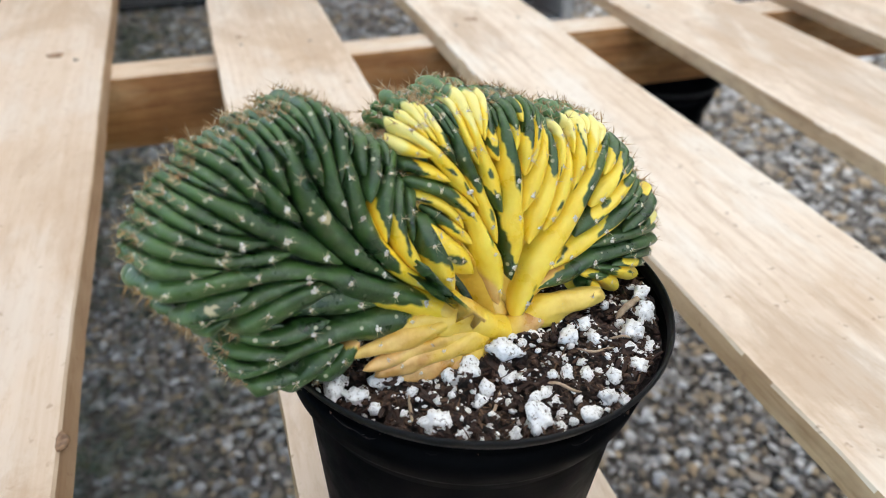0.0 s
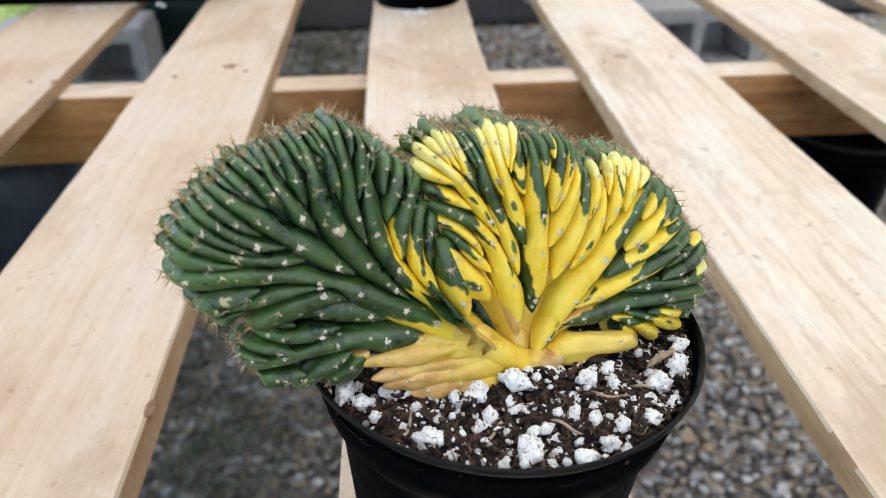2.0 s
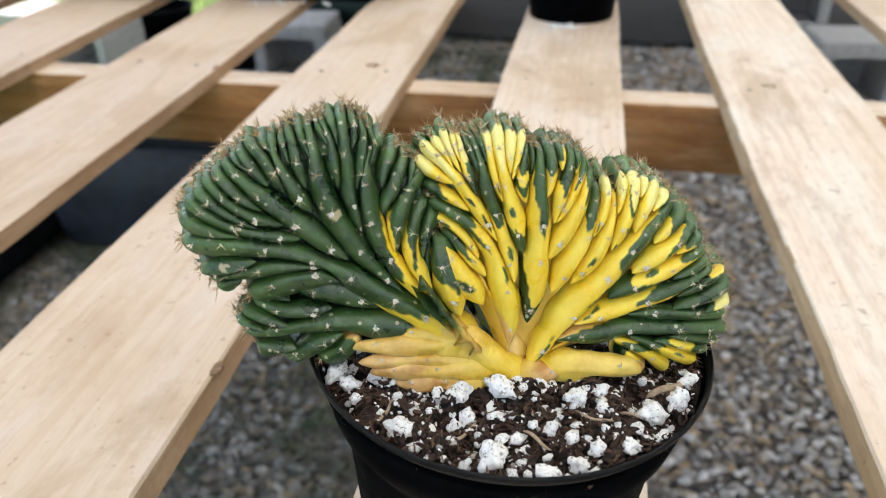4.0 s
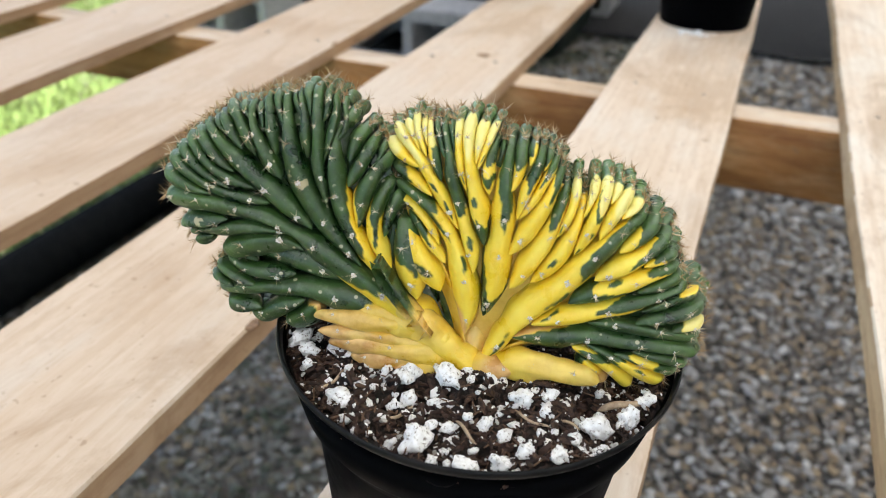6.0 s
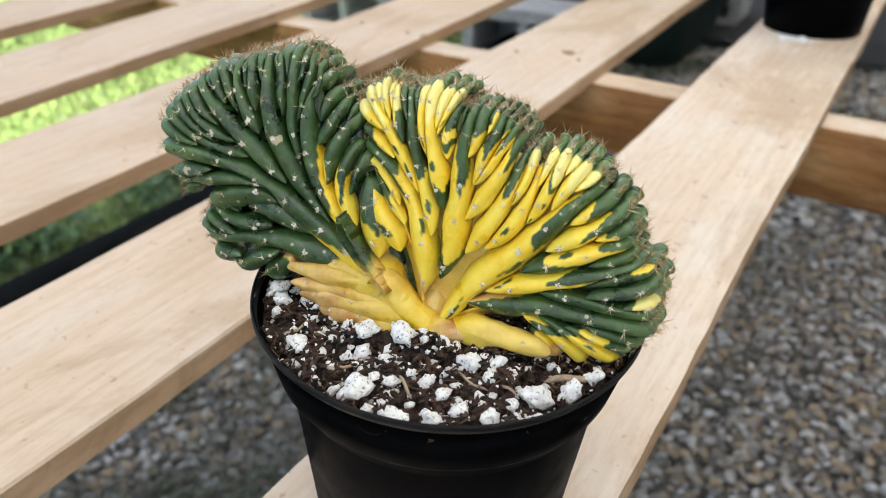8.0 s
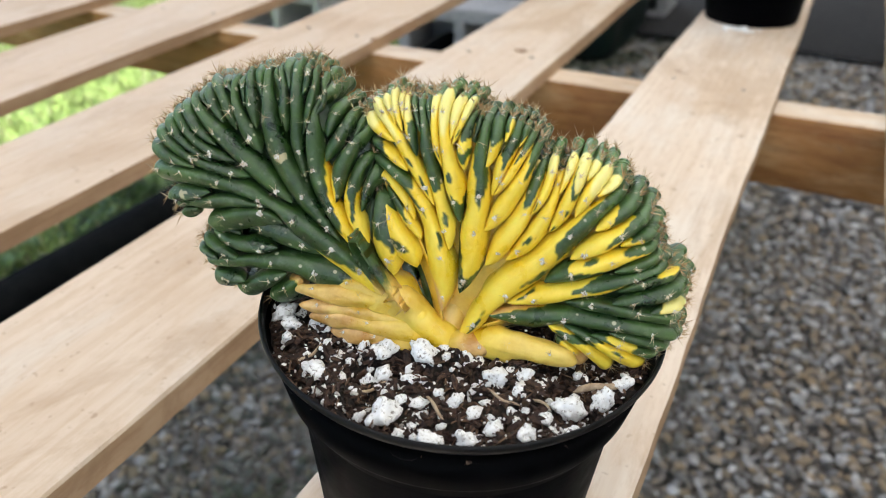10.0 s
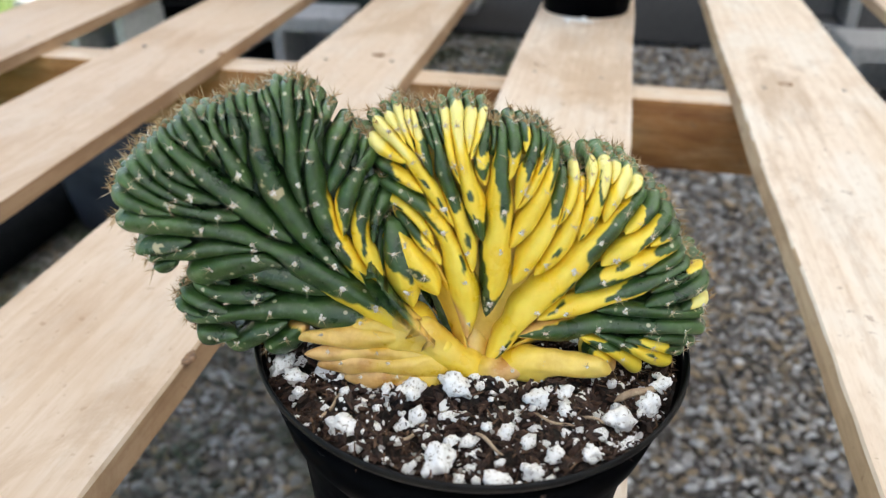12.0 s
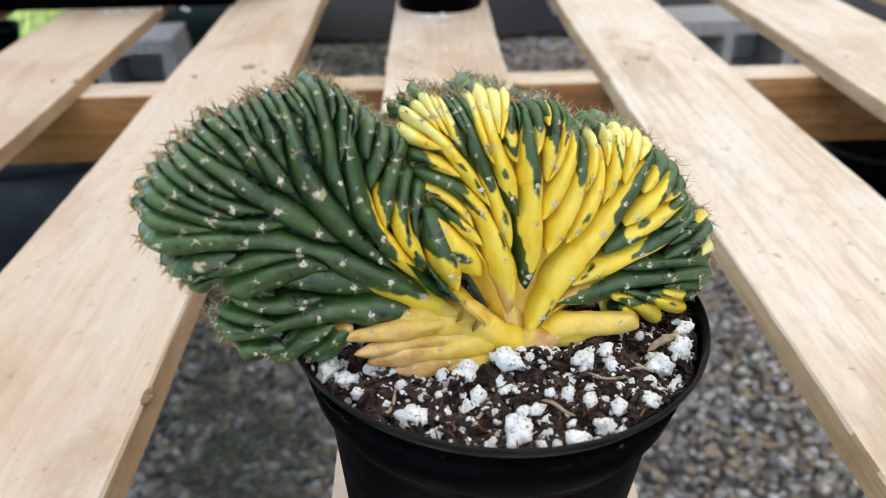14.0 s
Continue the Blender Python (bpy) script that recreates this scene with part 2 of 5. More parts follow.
MAT_GRAVEL = gravel_material()
MAT_GRIT = speckled("grit", [(0.3, (0.09, 0.075, 0.06)), (0.5, (0.18, 0.155, 0.13)), (0.7, (0.34, 0.315, 0.29))], 60.0, 0.95, 1.0, 0.01, shift=False)
MAT_GRASS = island_material("grass_blade", [(0.0, (0.14, 0.22, 0.055)), (0.45, (0.38, 0.48, 0.17)), (0.8, (0.58, 0.62, 0.32)), (1.0, (0.78, 0.76, 0.50))], 0.45, 20.0, 0.0)
MAT_WEED = island_material("weed_leaf", [(0.0, (0.025, 0.075, 0.018)), (0.6, (0.075, 0.18, 0.040)), (1.0, (0.22, 0.36, 0.10))], 0.35, 40.0, 0.0)
MAT_TURF = speckled("turf", [(0.35, (0.09, 0.15, 0.03)), (0.7, (0.26, 0.36, 0.09))], 30.0, 0.95, 0.8, 0.01, shift=False)


def roof_material():
    n = Nodes("shade_sheet", 0.9)
    tr = n.add("ShaderNodeBsdfTranslucent")
    f = n.noise(n.coords((1, 1, 1)), 0.8, 2.0)
    n.link(n.ramp(f, [(0.3, (0.60, 0.60, 0.595)), (0.7, (0.66, 0.66, 0.65))]), tr.inputs["Color"])
    out = n.t.nodes["Material Output"]
    n.link(tr.outputs[0], out.inputs["Surface"])
    return n.mat


MAT_ROOF = roof_material()


# ================= builders =================
def mesh_of(name, verts, faces, material, smooth=True):
    me = bpy.data.meshes.new(name)
    verts = np.asarray(verts, dtype=np.float32)
    faces = np.asarray(faces, dtype=np.int32)
    k = faces.shape[1]
    me.vertices.add(len(verts))
    me.vertices.foreach_set("co", verts.ravel())
    me.loops.add(faces.size)
    me.loops.foreach_set("vertex_index", faces.ravel())
    me.polygons.add(len(faces))
    me.polygons.foreach_set("loop_start", np.arange(0, faces.size, k, dtype=np.int32))
    me.polygons.foreach_set("use_smooth", np.full(len(faces), smooth))
    me.update(calc_edges=True)
    me.validate()
    me.materials.append(material)
    return me


def part_of(name, me, parent, label="", m=None):
    ob = new(name, me)
    ob.parent = parent
    if m is not None:
        ob.matrix_basis = m
    if label:
        tagged(ob, label)
    return ob


def part(name, bm, material, parent, label="", m=None, smooth=True):
    me = bpy.data.meshes.new(name)
    bm.to_mesh(me)
    bm.free()
    for p in me.polygons:
        p.use_smooth = smooth
    me.materials.append(material)
    return part_of(name, me, parent, label, m)


def empty(name, m):
    ob = new(name)
    ob.matrix_basis = m
    return ob


def box(sx, sy, sz, bevel=0.0, segs=2, cuts=None):
    """A box about its centre, with rounded edges."""
    bm = bmesh.new()
    bmesh.ops.create_cube(bm, size=1.0, matrix=Matrix.Diagonal((sx, sy, sz, 1)))
    if bevel:
        bmesh.ops.bevel(bm, geom=bm.edges[:], offset=bevel, segments=segs, affect="EDGES", profile=0.5)
    return bm


def lathe(profile, n=96):
    """A turned body from (radius, height) pairs; radius 0 closes it."""
    pr = np.array(profile, float)
    a = np.linspace(0, 2 * np.pi, n, endpoint=False)
    v = np.stack([pr[:, None, 0] * np.cos(a), pr[:, None, 0] * np.sin(a), np.repeat(pr[:, 1:2], n, 1)], -1).reshape(-1, 3)
    i, j = np.meshgrid(np.arange(len(pr) - 1), np.arange(n), indexing="ij")
    k = (j + 1) % n
    f = np.stack([i * n + j, i * n + k, (i + 1) * n + k, (i + 1) * n + j], -1).reshape(-1, 4)
    return v, f


def hash2(i, j, seed):
    h = np.sin(i * 127.1 + j * 311.7 + seed * 74.7) * 43758.5453
    return h - np.floor(h)


def vnoise(x, y, seed=0):
    """Smooth value noise, 0 to 1."""
    xi, yi = np.floor(x), np.floor(y)
    fx, fy = x - xi, y - yi
    fx, fy = fx * fx * (3 - 2 * fx), fy * fy * (3 - 2 * fy)
    a = hash2(xi, yi, seed) * (1 - fx) + hash2(xi + 1, yi, seed) * fx
    b = hash2(xi, yi + 1, seed) * (1 - fx) + hash2(xi + 1, yi + 1, seed) * fx
    return a * (1 - fy) + b * fy


def sstep(a, b, x):
    t = np.clip((x - a) / (b - a), 0, 1)
    return t * t * (3 - 2 * t)


def ico(sub):
    bm = bmesh.new()
    bmesh.ops.create_icosphere(bm, subdivisions=sub, radius=1.0)
    v = np.array([q.co for q in bm.verts])
    f = np.array([[q.index for q in p.verts] for p in bm.faces])
    bm.free()
    return v, f


ICO1, ICO2, ICO3 = ico(1), ico(2), ico(3)


# ================= ground, lawn, roof =================
def grid_sheet(name, x0, x1, y0, y1, nx, ny, height, material):
    gx, gy = np.meshgrid(np.linspace(x0, x1, nx), np.linspace(y0, y1, ny))
    v = np.stack([gx, gy, height(gx, gy)], -1).reshape(-1, 3)
    i, j = np.meshgrid(np.arange(ny - 1), np.arange(nx - 1), indexing="ij")
    f = np.stack([i * nx + j, i * nx + j + 1, (i + 1) * nx + j + 1, (i + 1) * nx + j], -1).reshape(-1, 4)
    return new(name, mesh_of(name, v, f, material))


LAWN_X = -1.060
tagged(grid_sheet("ground", -60, 60, -60, 60, 121, 121, lambda x, y: 0 * x - 0.012, MAT_GRIT), "grey gravel yard reaching away under the bench", "ground", kind="structure")
tagged(grid_sheet("lawn", -30, LAWN_X, -20, 40, 60, 120, lambda x, y: 0.002 + 0.012 * vnoise(x * 3, y * 3, 4) * (x < LAWN_X - 0.01), MAT_TURF), "sunlit green lawn beside the gravel", "lawn", kind="structure")


def gravel():
    rng = np.random.default_rng(5)
    pts = []
    for x0, x1, y0, y1, step in ((-1.0, 0.60, -0.10, 1.35, 0.0105), (-1.0, 1.9, 1.35, 3.4, 0.020), (0.60, 1.9, -0.10, 1.35, 0.017)):
        gx, gy = np.meshgrid(np.arange(x0, x1, step), np.arange(y0, y1, step))
        p = np.stack([gx.ravel(), gy.ravel(), np.full(gx.size, step)], -1)
        p[:, :2] += rng.uniform(-0.5, 0.5, (len(p), 2)) * step
        pts.append(p)
    p = np.concatenate(pts)
    n = len(p)
    v0, f0 = ICO1
    r = p[:, 2] * rng.uniform(0.30, 0.80, n)
    sc = np.stack([r * rng.uniform(0.8, 1.3, n), r * rng.uniform(0.7, 1.1, n), r * rng.uniform(0.35, 0.6, n)], -1)
    a = rng.uniform(0, 2 * np.pi, n)
    jit = 1 + rng.uniform(-0.22, 0.22, (n, len(v0), 1))
    v = v0[None] * jit * sc[:, None]
    x = v[..., 0] * np.cos(a)[:, None] - v[..., 1] * np.sin(a)[:, None]
    y = v[..., 0] * np.sin(a)[:, None] + v[..., 1] * np.cos(a)[:, None]
    tilt = rng.uniform(-0.4, 0.4, (n, 1))
    z = v[..., 2] + x * tilt + (-0.009 + rng.uniform(0, 0.005, n))[:, None]
    v = np.stack([x + p[:, :1], y + p[:, 1:2], z], -1).reshape(-1, 3)
    f = (f0[None] + (np.arange(n) * len(v0))[:, None, None]).reshape(-1, 3)
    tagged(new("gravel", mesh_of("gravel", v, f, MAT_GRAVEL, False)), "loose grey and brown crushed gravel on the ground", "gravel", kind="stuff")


def grass():
    rng = np.random.default_rng(8)
    n = 34000
    near = int(n * 0.55)
    x = np.concatenate([LAWN_X - rng.uniform(0.0, 1.6, near), LAWN_X - rng.uniform(0.0, 5.0, n - near)])
    y = np.concatenate([rng.uniform(0.0, 3.2, near), rng.uniform(-0.5, 6.5, n - near)])
    h = rng.uniform(0.015, 0.045, n)
    w = rng.uniform(0.002, 0.0045, n)
    a = rng.uniform(0, 2 * np.pi, n)
    lean = rng.uniform(0.1, 0.8, n) * h
    b = rng.uniform(0, 2 * np.pi, n)
    base = np.stack([x, y, np.zeros(n)], -1)
    side = np.stack([np.cos(a), np.sin(a), 0 * a], -1) * w[:, None]
    mid = base + np.stack([np.cos(b) * lean * 0.35, np.sin(b) * lean * 0.35, h * 0.6], -1)
    tip = base + np.stack([np.cos(b) * lean, np.sin(b) * lean, h], -1)
    v = np.stack([base - side, base + side, mid + side * 0.7, mid - side * 0.7, tip], 1).reshape(-1, 3)
    o = (np.arange(n) * 5)[:, None]
    f = np.concatenate([o + np.array([0, 1, 2]), o + np.array([0, 2, 3]), o + np.array([3, 2, 4])])
    tagged(new("grass", mesh_of("grass", v, f, MAT_GRASS)), "bright green grass blades in the sun", "grass", kind="stuff")


def ground_cover():
    """Low leafy weeds along the lawn's shaded edge."""
    rng = np.random.default_rng(18)
    n = 7000
    clump = np.stack([rng.uniform(LAWN_X - 0.34, LAWN_X - 0.01, 90), rng.uniform(-0.1, 1.7, 90), rng.uniform(0.04, 0.11, 90)], -1)
    c = clump[rng.integers(0, 90, n)]
    r = rng.normal(0, 0.035, (n, 2))
    base = np.stack([np.minimum(c[:, 0] + r[:, 0], LAWN_X + 0.005), c[:, 1] + r[:, 1], np.clip(c[:, 2] * rng.uniform(0.25, 1.0, n) * np.exp(-(r ** 2).sum(1) / 0.004), 0.008, 1)], -1)
    a, tilt = rng.uniform(0, 2 * np.pi, n), rng.uniform(-0.5, 0.7, n)
    ln, w = rng.uniform(0.012, 0.028, n), rng.uniform(0.004, 0.009, n)
    d = np.stack([np.cos(a) * np.cos(tilt), np.sin(a) * np.cos(tilt), np.sin(tilt)], -1) * ln[:, None]
    sd = np.stack([-np.sin(a), np.cos(a), rng.uniform(-0.4, 0.4, n)], -1) * w[:, None]
    fold = np.array((0, 0, 0.003))
    v = np.stack([base, base + d * 0.45 + sd + fold, base + d, base + d * 0.45 - sd + fold], 1).reshape(-1, 3)
    o = (np.arange(n) * 4)[:, None]
    f = np.concatenate([o + np.array([0, 1, 2]), o + np.array([0, 2, 3])])
    tagged(new("ground_cover", mesh_of("ground_cover", v, f, MAT_WEED, False)), "low glossy dark green weeds along the lawn edge", "weeds", kind="stuff")


gravel()
grass()
ground_cover()

# black sheet further back, standing in for deep shade on the gravel
MAT_FAR_SHADE = speckled("ground_cloth", [(0.35, (0.030, 0.030, 0.031)), (0.7, (0.065, 0.063, 0.062))], 120.0, 0.9, 0.4, 0.002, spec=0.1)
far_sheet = grid_sheet("ground_cloth", -0.62, 2.4, 2.5, 5.6, 90, 60, lambda x, y: 0.010 + 0.012 * vnoise(x * 5, y * 4, 6), MAT_FAR_SHADE)
far_sheet_mod = far_sheet.modifiers.new("thickness", "SOLIDIFY")
far_sheet_mod.thickness = 0.004
tagged(far_sheet, "black sheet on the far gravel standing in for deep shade", "ground cloth")

# black tube edging between lawn and gravel
v, f = lathe([(0.0, -4.0), (0.040, -4.0), (0.040, -1.0), (0.042, 0.6), (0.040, 2.0), (0.040, 6.0), (0.0, 6.0)], 32)
v = np.stack([v[:, 0] + 0.012 * np.sin(v[:, 2] * 1.3), v[:, 2], v[:, 1] + 0.036], -1)
tagged(part_of("lawn_edging", mesh_of("lawn_edging", v, f[:, ::-1], MAT_EDGING), None, m=pose(-1.01, 0, 0)), "thick black plastic tube lying between gravel and lawn", "edging")

# translucent shade roof over the bench
bm = box(9.0, 12.0, 0.01)
tagged(part("ceiling", bm, MAT_ROOF, None, m=pose(2.45, 1.0, 2.9), smooth=False), "white translucent shade roof above the bench", "roof", kind="structure")


# unseen dark walls behind and beside the bench, added to cut side light
MAT_BLOCKER = speckled("light_blocker", [(0.3, (0.020, 0.026, 0.022)), (0.7, (0.045, 0.05, 0.042))], 25.0, 0.95, 0.3, 0.002)
for name, sx, sy, x, y in (("wall_east", 0.03, 9.0, 5.6, 1.9), ("wall_north", 9.0, 0.03, 2.45, 6.5)):
    tagged(part(name, box(sx, sy, 2.9), MAT_BLOCKER, None, m=pose(x, y, 1.45), smooth=False), "unseen dark green wall added to cut side light", "wall", kind="structure")


# ================= bench =================
bench = tagged(empty("slatted_bench", pose(0, 0, 0)), "slatted bench of pale raw pine boards on joists", "bench")
SLATS = ((-0.718, -0.622), (-0.556, -0.449), (-0.386, -0.284), (-0.2215, -0.1222), (-0.0510, 0.0437), (0.1163, 0.2193), (0.2860, 0.396), (0.4435, 0.545), (0.61, 0.712))
WANE = (2.0, 2.0, 2.2, 3.8, 0.6, 3.2, 2.6, 2.0, 2.0)      # how far each board's upper edges have worn back, in millimetres
Y0, Y1, THICK = -0.75, 3.0, 0.0092


def slat(x0, x1, seed, wane):
    """A board with worn arrises, a slight cup and uneven sides."""
    rng = random.Random(seed)
    w, ny = x1 - x0, 226
    e = 0.5 - wane / 1000 / w
    sec = [(-0.5, -1), (-0.5 + (0.5 - e) * 0.75, -0.14), (-e, 0.0), (-0.25, 0.0), (0.0, 0.0), (0.25, 0.0), (e, 0.0), (0.5 - (0.5 - e) * 0.75, -0.14), (0.5, -1)]
    ys = np.linspace(Y0, Y1, ny)
    v = []
    ph = rng.uniform(0, 9)
    for y in ys:
        wob = 0.0007 * math.sin(y * 7 + ph) + 0.0005 * math.sin(y * 23 + ph * 2)
        for sx, sz in sec:
            cup = -0.0006 * (1 - (2 * sx) ** 2) * math.cos(ph)
            chip = 0.0006 * (hash2(np.float64(round(y * 60)), np.float64(round(sx * 2)), seed) - 0.5) if abs(sx) > 0.45 else 0
            v.append((w * sx + wob + chip, y, THICK * sz + (cup if sz > -0.5 else 0) + (chip if sz == -0.14 else 0)))
    k = len(sec)
    f = []
    for i in range(ny - 1):
        for j in range(k):
            f.append((i * k + j, i * k + (j + 1) % k, (i + 1) * k + (j + 1) % k, (i + 1) * k + j))
    me = mesh_of("slat", v, [q[::-1] for q in f], MAT_SLAT, False)
    bm = bmesh.new()
    bm.from_mesh(me)
    bm.verts.ensure_lookup_table()
    bm.faces.new([bm.verts[j] for j in range(k)])
    bm.faces.new([bm.verts[(ny - 1) * k + j] for j in reversed(range(k))])
    bmesh.ops.recalc_face_normals(bm, faces=bm.faces[:])
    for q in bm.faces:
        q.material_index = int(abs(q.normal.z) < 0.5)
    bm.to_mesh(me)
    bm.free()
    me.materials.append(MAT_SLAT_SIDE)
    return me


nail_v, nail_f = lathe([(0.0, 0.0006), (0.0016, 0.0005), (0.0019, 0.0002), (0.0020, -0.002), (0.0, -0.002)], 14)
NAIL = mesh_of("nail", nail_v, nail_f[:, ::-1], MAT_NAIL)
MAT_KNOT = knot_material()


def knot_mesh(rx, ry):
    n = 18
    a = np.linspace(0, 2 * np.pi, n, endpoint=False)
    r = 1 + 0.15 * np.sin(a * 3 + rx * 900) + 0.1 * np.sin(a * 5)
    ring = lambda s, z: np.stack([rx * s * r * np.cos(a), ry * s * r * np.sin(a), np.full(n, z)], -1)
    v = np.concatenate([ring(1.0, -0.001), ring(0.92, 0.0003), ring(0.55, 0.0001), [(0, 0, -0.0002)]])
    i = np.arange(n)
    j = (i + 1) % n
    f = np.concatenate([np.stack([i, j, n + j], -1), np.stack([i, n + j, n + i], -1), np.stack([n + i, n + j, 2 * n + j], -1), np.stack([n + i, 2 * n + j, 2 * n + i], -1), np.stack([2 * n + i, 2 * n + j, np.full(n, 3 * n)], -1)])
    return mesh_of("knot", v, f, MAT_KNOT)


KNOT, BROAD_KNOT = knot_mesh(0.0022, 0.0040), knot_mesh(0.0056, 0.0042)
JOISTS = (-0.60, 0.437, 1.475, 2.85)
JH = 0.0548
SKEW = (2.6, 2.4, 1.3, 0.5, 0.0, 0.4, 0.2, -0.6, -1.1)
TAN_SHARE = (0.55, 0.5, 0.5, 0.38, 0.20, 0.0, 0.05, 0.1, 0.2)      # how far each board is mixed towards its dark tan tone
slats = []
for s, (x0, x1) in enumerate(SLATS):
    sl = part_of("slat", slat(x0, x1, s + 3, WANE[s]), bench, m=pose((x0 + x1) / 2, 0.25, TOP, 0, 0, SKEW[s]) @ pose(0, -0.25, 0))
    slats.append(sl)
    sl.color = (1, 1, 1, 1 - TAN_SHARE[s])
    for jy in JOISTS:
        for side in (-0.27, 0.27):
            part_of("nail", NAIL, sl, m=pose((x1 - x0) * side + 0.002 * math.sin(s * 5 + jy * 9), jy + 0.004 * math.sin(s * 3 + side * 20), 0))
for jy in JOISTS:
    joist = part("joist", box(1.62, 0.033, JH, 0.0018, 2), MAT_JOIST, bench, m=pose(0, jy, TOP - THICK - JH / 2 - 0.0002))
    # lit tone on the upper face, shaded tone on the rest
    joist.data.materials.append(MAT_JOIST_TOP_LIT)
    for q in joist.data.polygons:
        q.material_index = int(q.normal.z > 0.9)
# knots in the boards near the middle joist and on the arrises
for s, dx, y in ((4, -0.024, 0.457), (5, -0.012, 0.448), (3, 0.012, 0.455), (2, 0.0480, 0.430), (3, 0.0482, 0.062)):
    part_of("knot", KNOT if abs(dx) > 0.04 else BROAD_KNOT, slats[s], m=pose(dx, y, 0.0002))


def cinder_block():
    """A hollow concrete block lying on its side, its two holes to the front."""
    ob = empty("cinder_block", pose(0, 0, 0))
    bm = bmesh.new()
    L, H, D, w = 0.39, 0.19, 0.19, 0.032
    hx = (L - 3 * w) / 4
    for x, z, sx, sz in ((0, w / 2, L, w), (0, H - w / 2, L, w), (-L / 2 + w / 2, H / 2, w, H - 2 * w), (0, H / 2, w, H - 2 * w), (L / 2 - w / 2, H / 2, w, H - 2 * w)):
        bmesh.ops.create_cube(bm, size=1.0, matrix=Matrix.Translation((x, 0, z)) @ Matrix.Diagonal((sx, D, sz, 1)))
    bmesh.ops.create_cube(bm, size=1.0, matrix=Matrix.Translation((0, D / 2 - 0.012, H / 2)) @ Matrix.Diagonal((L - 2 * w, 0.022, H - 2 * w, 1)))
    bmesh.ops.remove_doubles(bm, verts=bm.verts[:], dist=0.0005)
    bmesh.ops.bevel(bm, geom=[e for e in bm.edges if e.calc_length() > 0.1], offset=0.004, segments=2, affect="EDGES", clamp_overlap=True)
    part("body", bm, MAT_BLOCK, ob, smooth=False)
    return tagged(ob, "grey hollow concrete block under the bench", "concrete block", "blocks under the bench")


block = cinder_block()
block.matrix_basis = pose(0.65, 2.85, 0)
for x, y, z in ((-0.68, 2.85, 0), (0.70, -0.60, 0), (-0.70, -0.60, 0)):
    copy_thing(block, pose(x, y, z))
for x, y in ((0.65, 2.85), (-0.68, 2.85), (0.70, -0.60), (-0.70, -0.60)):
    copy_thing(block, pose(x, y, 0.19, 0, 0, 1.5))
for x, y, turn in ((-0.905, 1.98, 3), (-1.56, 1.98, -6), (0.80, 2.02, 4)):
    tagged(copy_thing(block, pose(x, y, 0, 0, 0, turn)), "loose grey hollow concrete block standing on the ground")
BLOCKTOP = 0.38
for x, y in ((0.65, 2.85), (-0.68, 2.85), (0.70, -0.60), (-0.70, -0.60)):
    tagged(part("wood_spacer", box(0.20, 0.09, TOP - THICK - JH - 0.0002 - BLOCKTOP, 0.003), MAT_JOIST, None, m=pose(x, y, (TOP - THICK - JH - 0.0002 + BLOCKTOP) / 2)), "short pine offcut packed between block and joist", "wood block", "spacers")


# ================= pots =================
def nursery_pot(s=1.0, tall=1.0):
    ob = empty("nursery_pot", pose(0, 0, 0))
    prof = [(0.0, 0.003), (0.030, 0.003), (0.0335, 0.0), (0.0350, 0.0), (0.0358, 0.0012), (0.0410, 0.0555), (0.0414, 0.0575), (0.0436, 0.0600), (0.0444, 0.0615), (0.0478, 0.0770), (0.0487, 0.0778), (0.0490, 0.0786), (0.0487, 0.0793), (0.0484, 0.0794), (0.0481, 0.0788), (0.0476, 0.0765), (0.0440, 0.0610), (0.0404, 0.0540), (0.034, 0.004), (0.0, 0.004)]
    lip = [(0.0478, 0.0762), (0.0483, 0.0770), (0.0488, 0.0777), (0.0491, 0.0786), (0.0489, 0.0794), (0.0485, 0.0796), (0.0481, 0.0790), (0.0476, 0.0765), (0.0478, 0.0762)]
    body = prof[:10] + [(0.0477, 0.0766)] + prof[16:]
    for name, pr, mat in (("body", body, MAT_POT), ("rim", lip, MAT_LIP)):
        v, f = lathe([(r * s, z * s * tall) for r, z in pr], 128)
        part_of(name, mesh_of("pot_" + name, v, f[:, ::-1], mat), ob)
    return ob


pot = tagged(nursery_pot(1.024, 0.962), "small round black plastic nursery pot on a slat", "pot")
pot.matrix_basis = pose(-0.0052, 0.0020, TOP + 0.0015, 0, 2.4, 0)

# ================= potting mix =================
SOIL_Z = 0.0735
soil = empty("potting_mix", pose(0, 0, TOP))
tagged(soil, "dark peaty potting mix with white perlite filling the pot", "soil")


def soil_height(x, y):
    return SOIL_Z - 0.036 * x + 0.0045 * (vnoise(x * 160, y * 160, 2) - 0.5) + 0.0035 * (vnoise(x * 420, y * 420, 3) - 0.5) + 0.003 * np.exp(-((x + 0.003) ** 2 + (y + 0.010) ** 2) / 0.0006)


def soil_sheet():
    nr, na = 60, 220
    r = np.linspace(0, 0.0480, nr)
    a = np.linspace(0, 2 * np.pi, na, endpoint=False)
    x, y = r[:, None] * np.cos(a) - 0.0022, r[:, None] * np.sin(a) + 0.0020
    z = soil_height(x, y)
    v = np.stack([x, y, z], -1).reshape(-1, 3)
    i, j = np.meshgrid(np.arange(nr - 1), np.arange(na), indexing="ij")
    k = (j + 1) % na
    f = np.stack([i * na + j, (i + 1) * na + j, (i + 1) * na + k, i * na + k], -1).reshape(-1, 4)
    return mesh_of("peat", v, f, MAT_SOIL)


part_of("peat", soil_sheet(), soil)
rngs = np.random.default_rng(21)


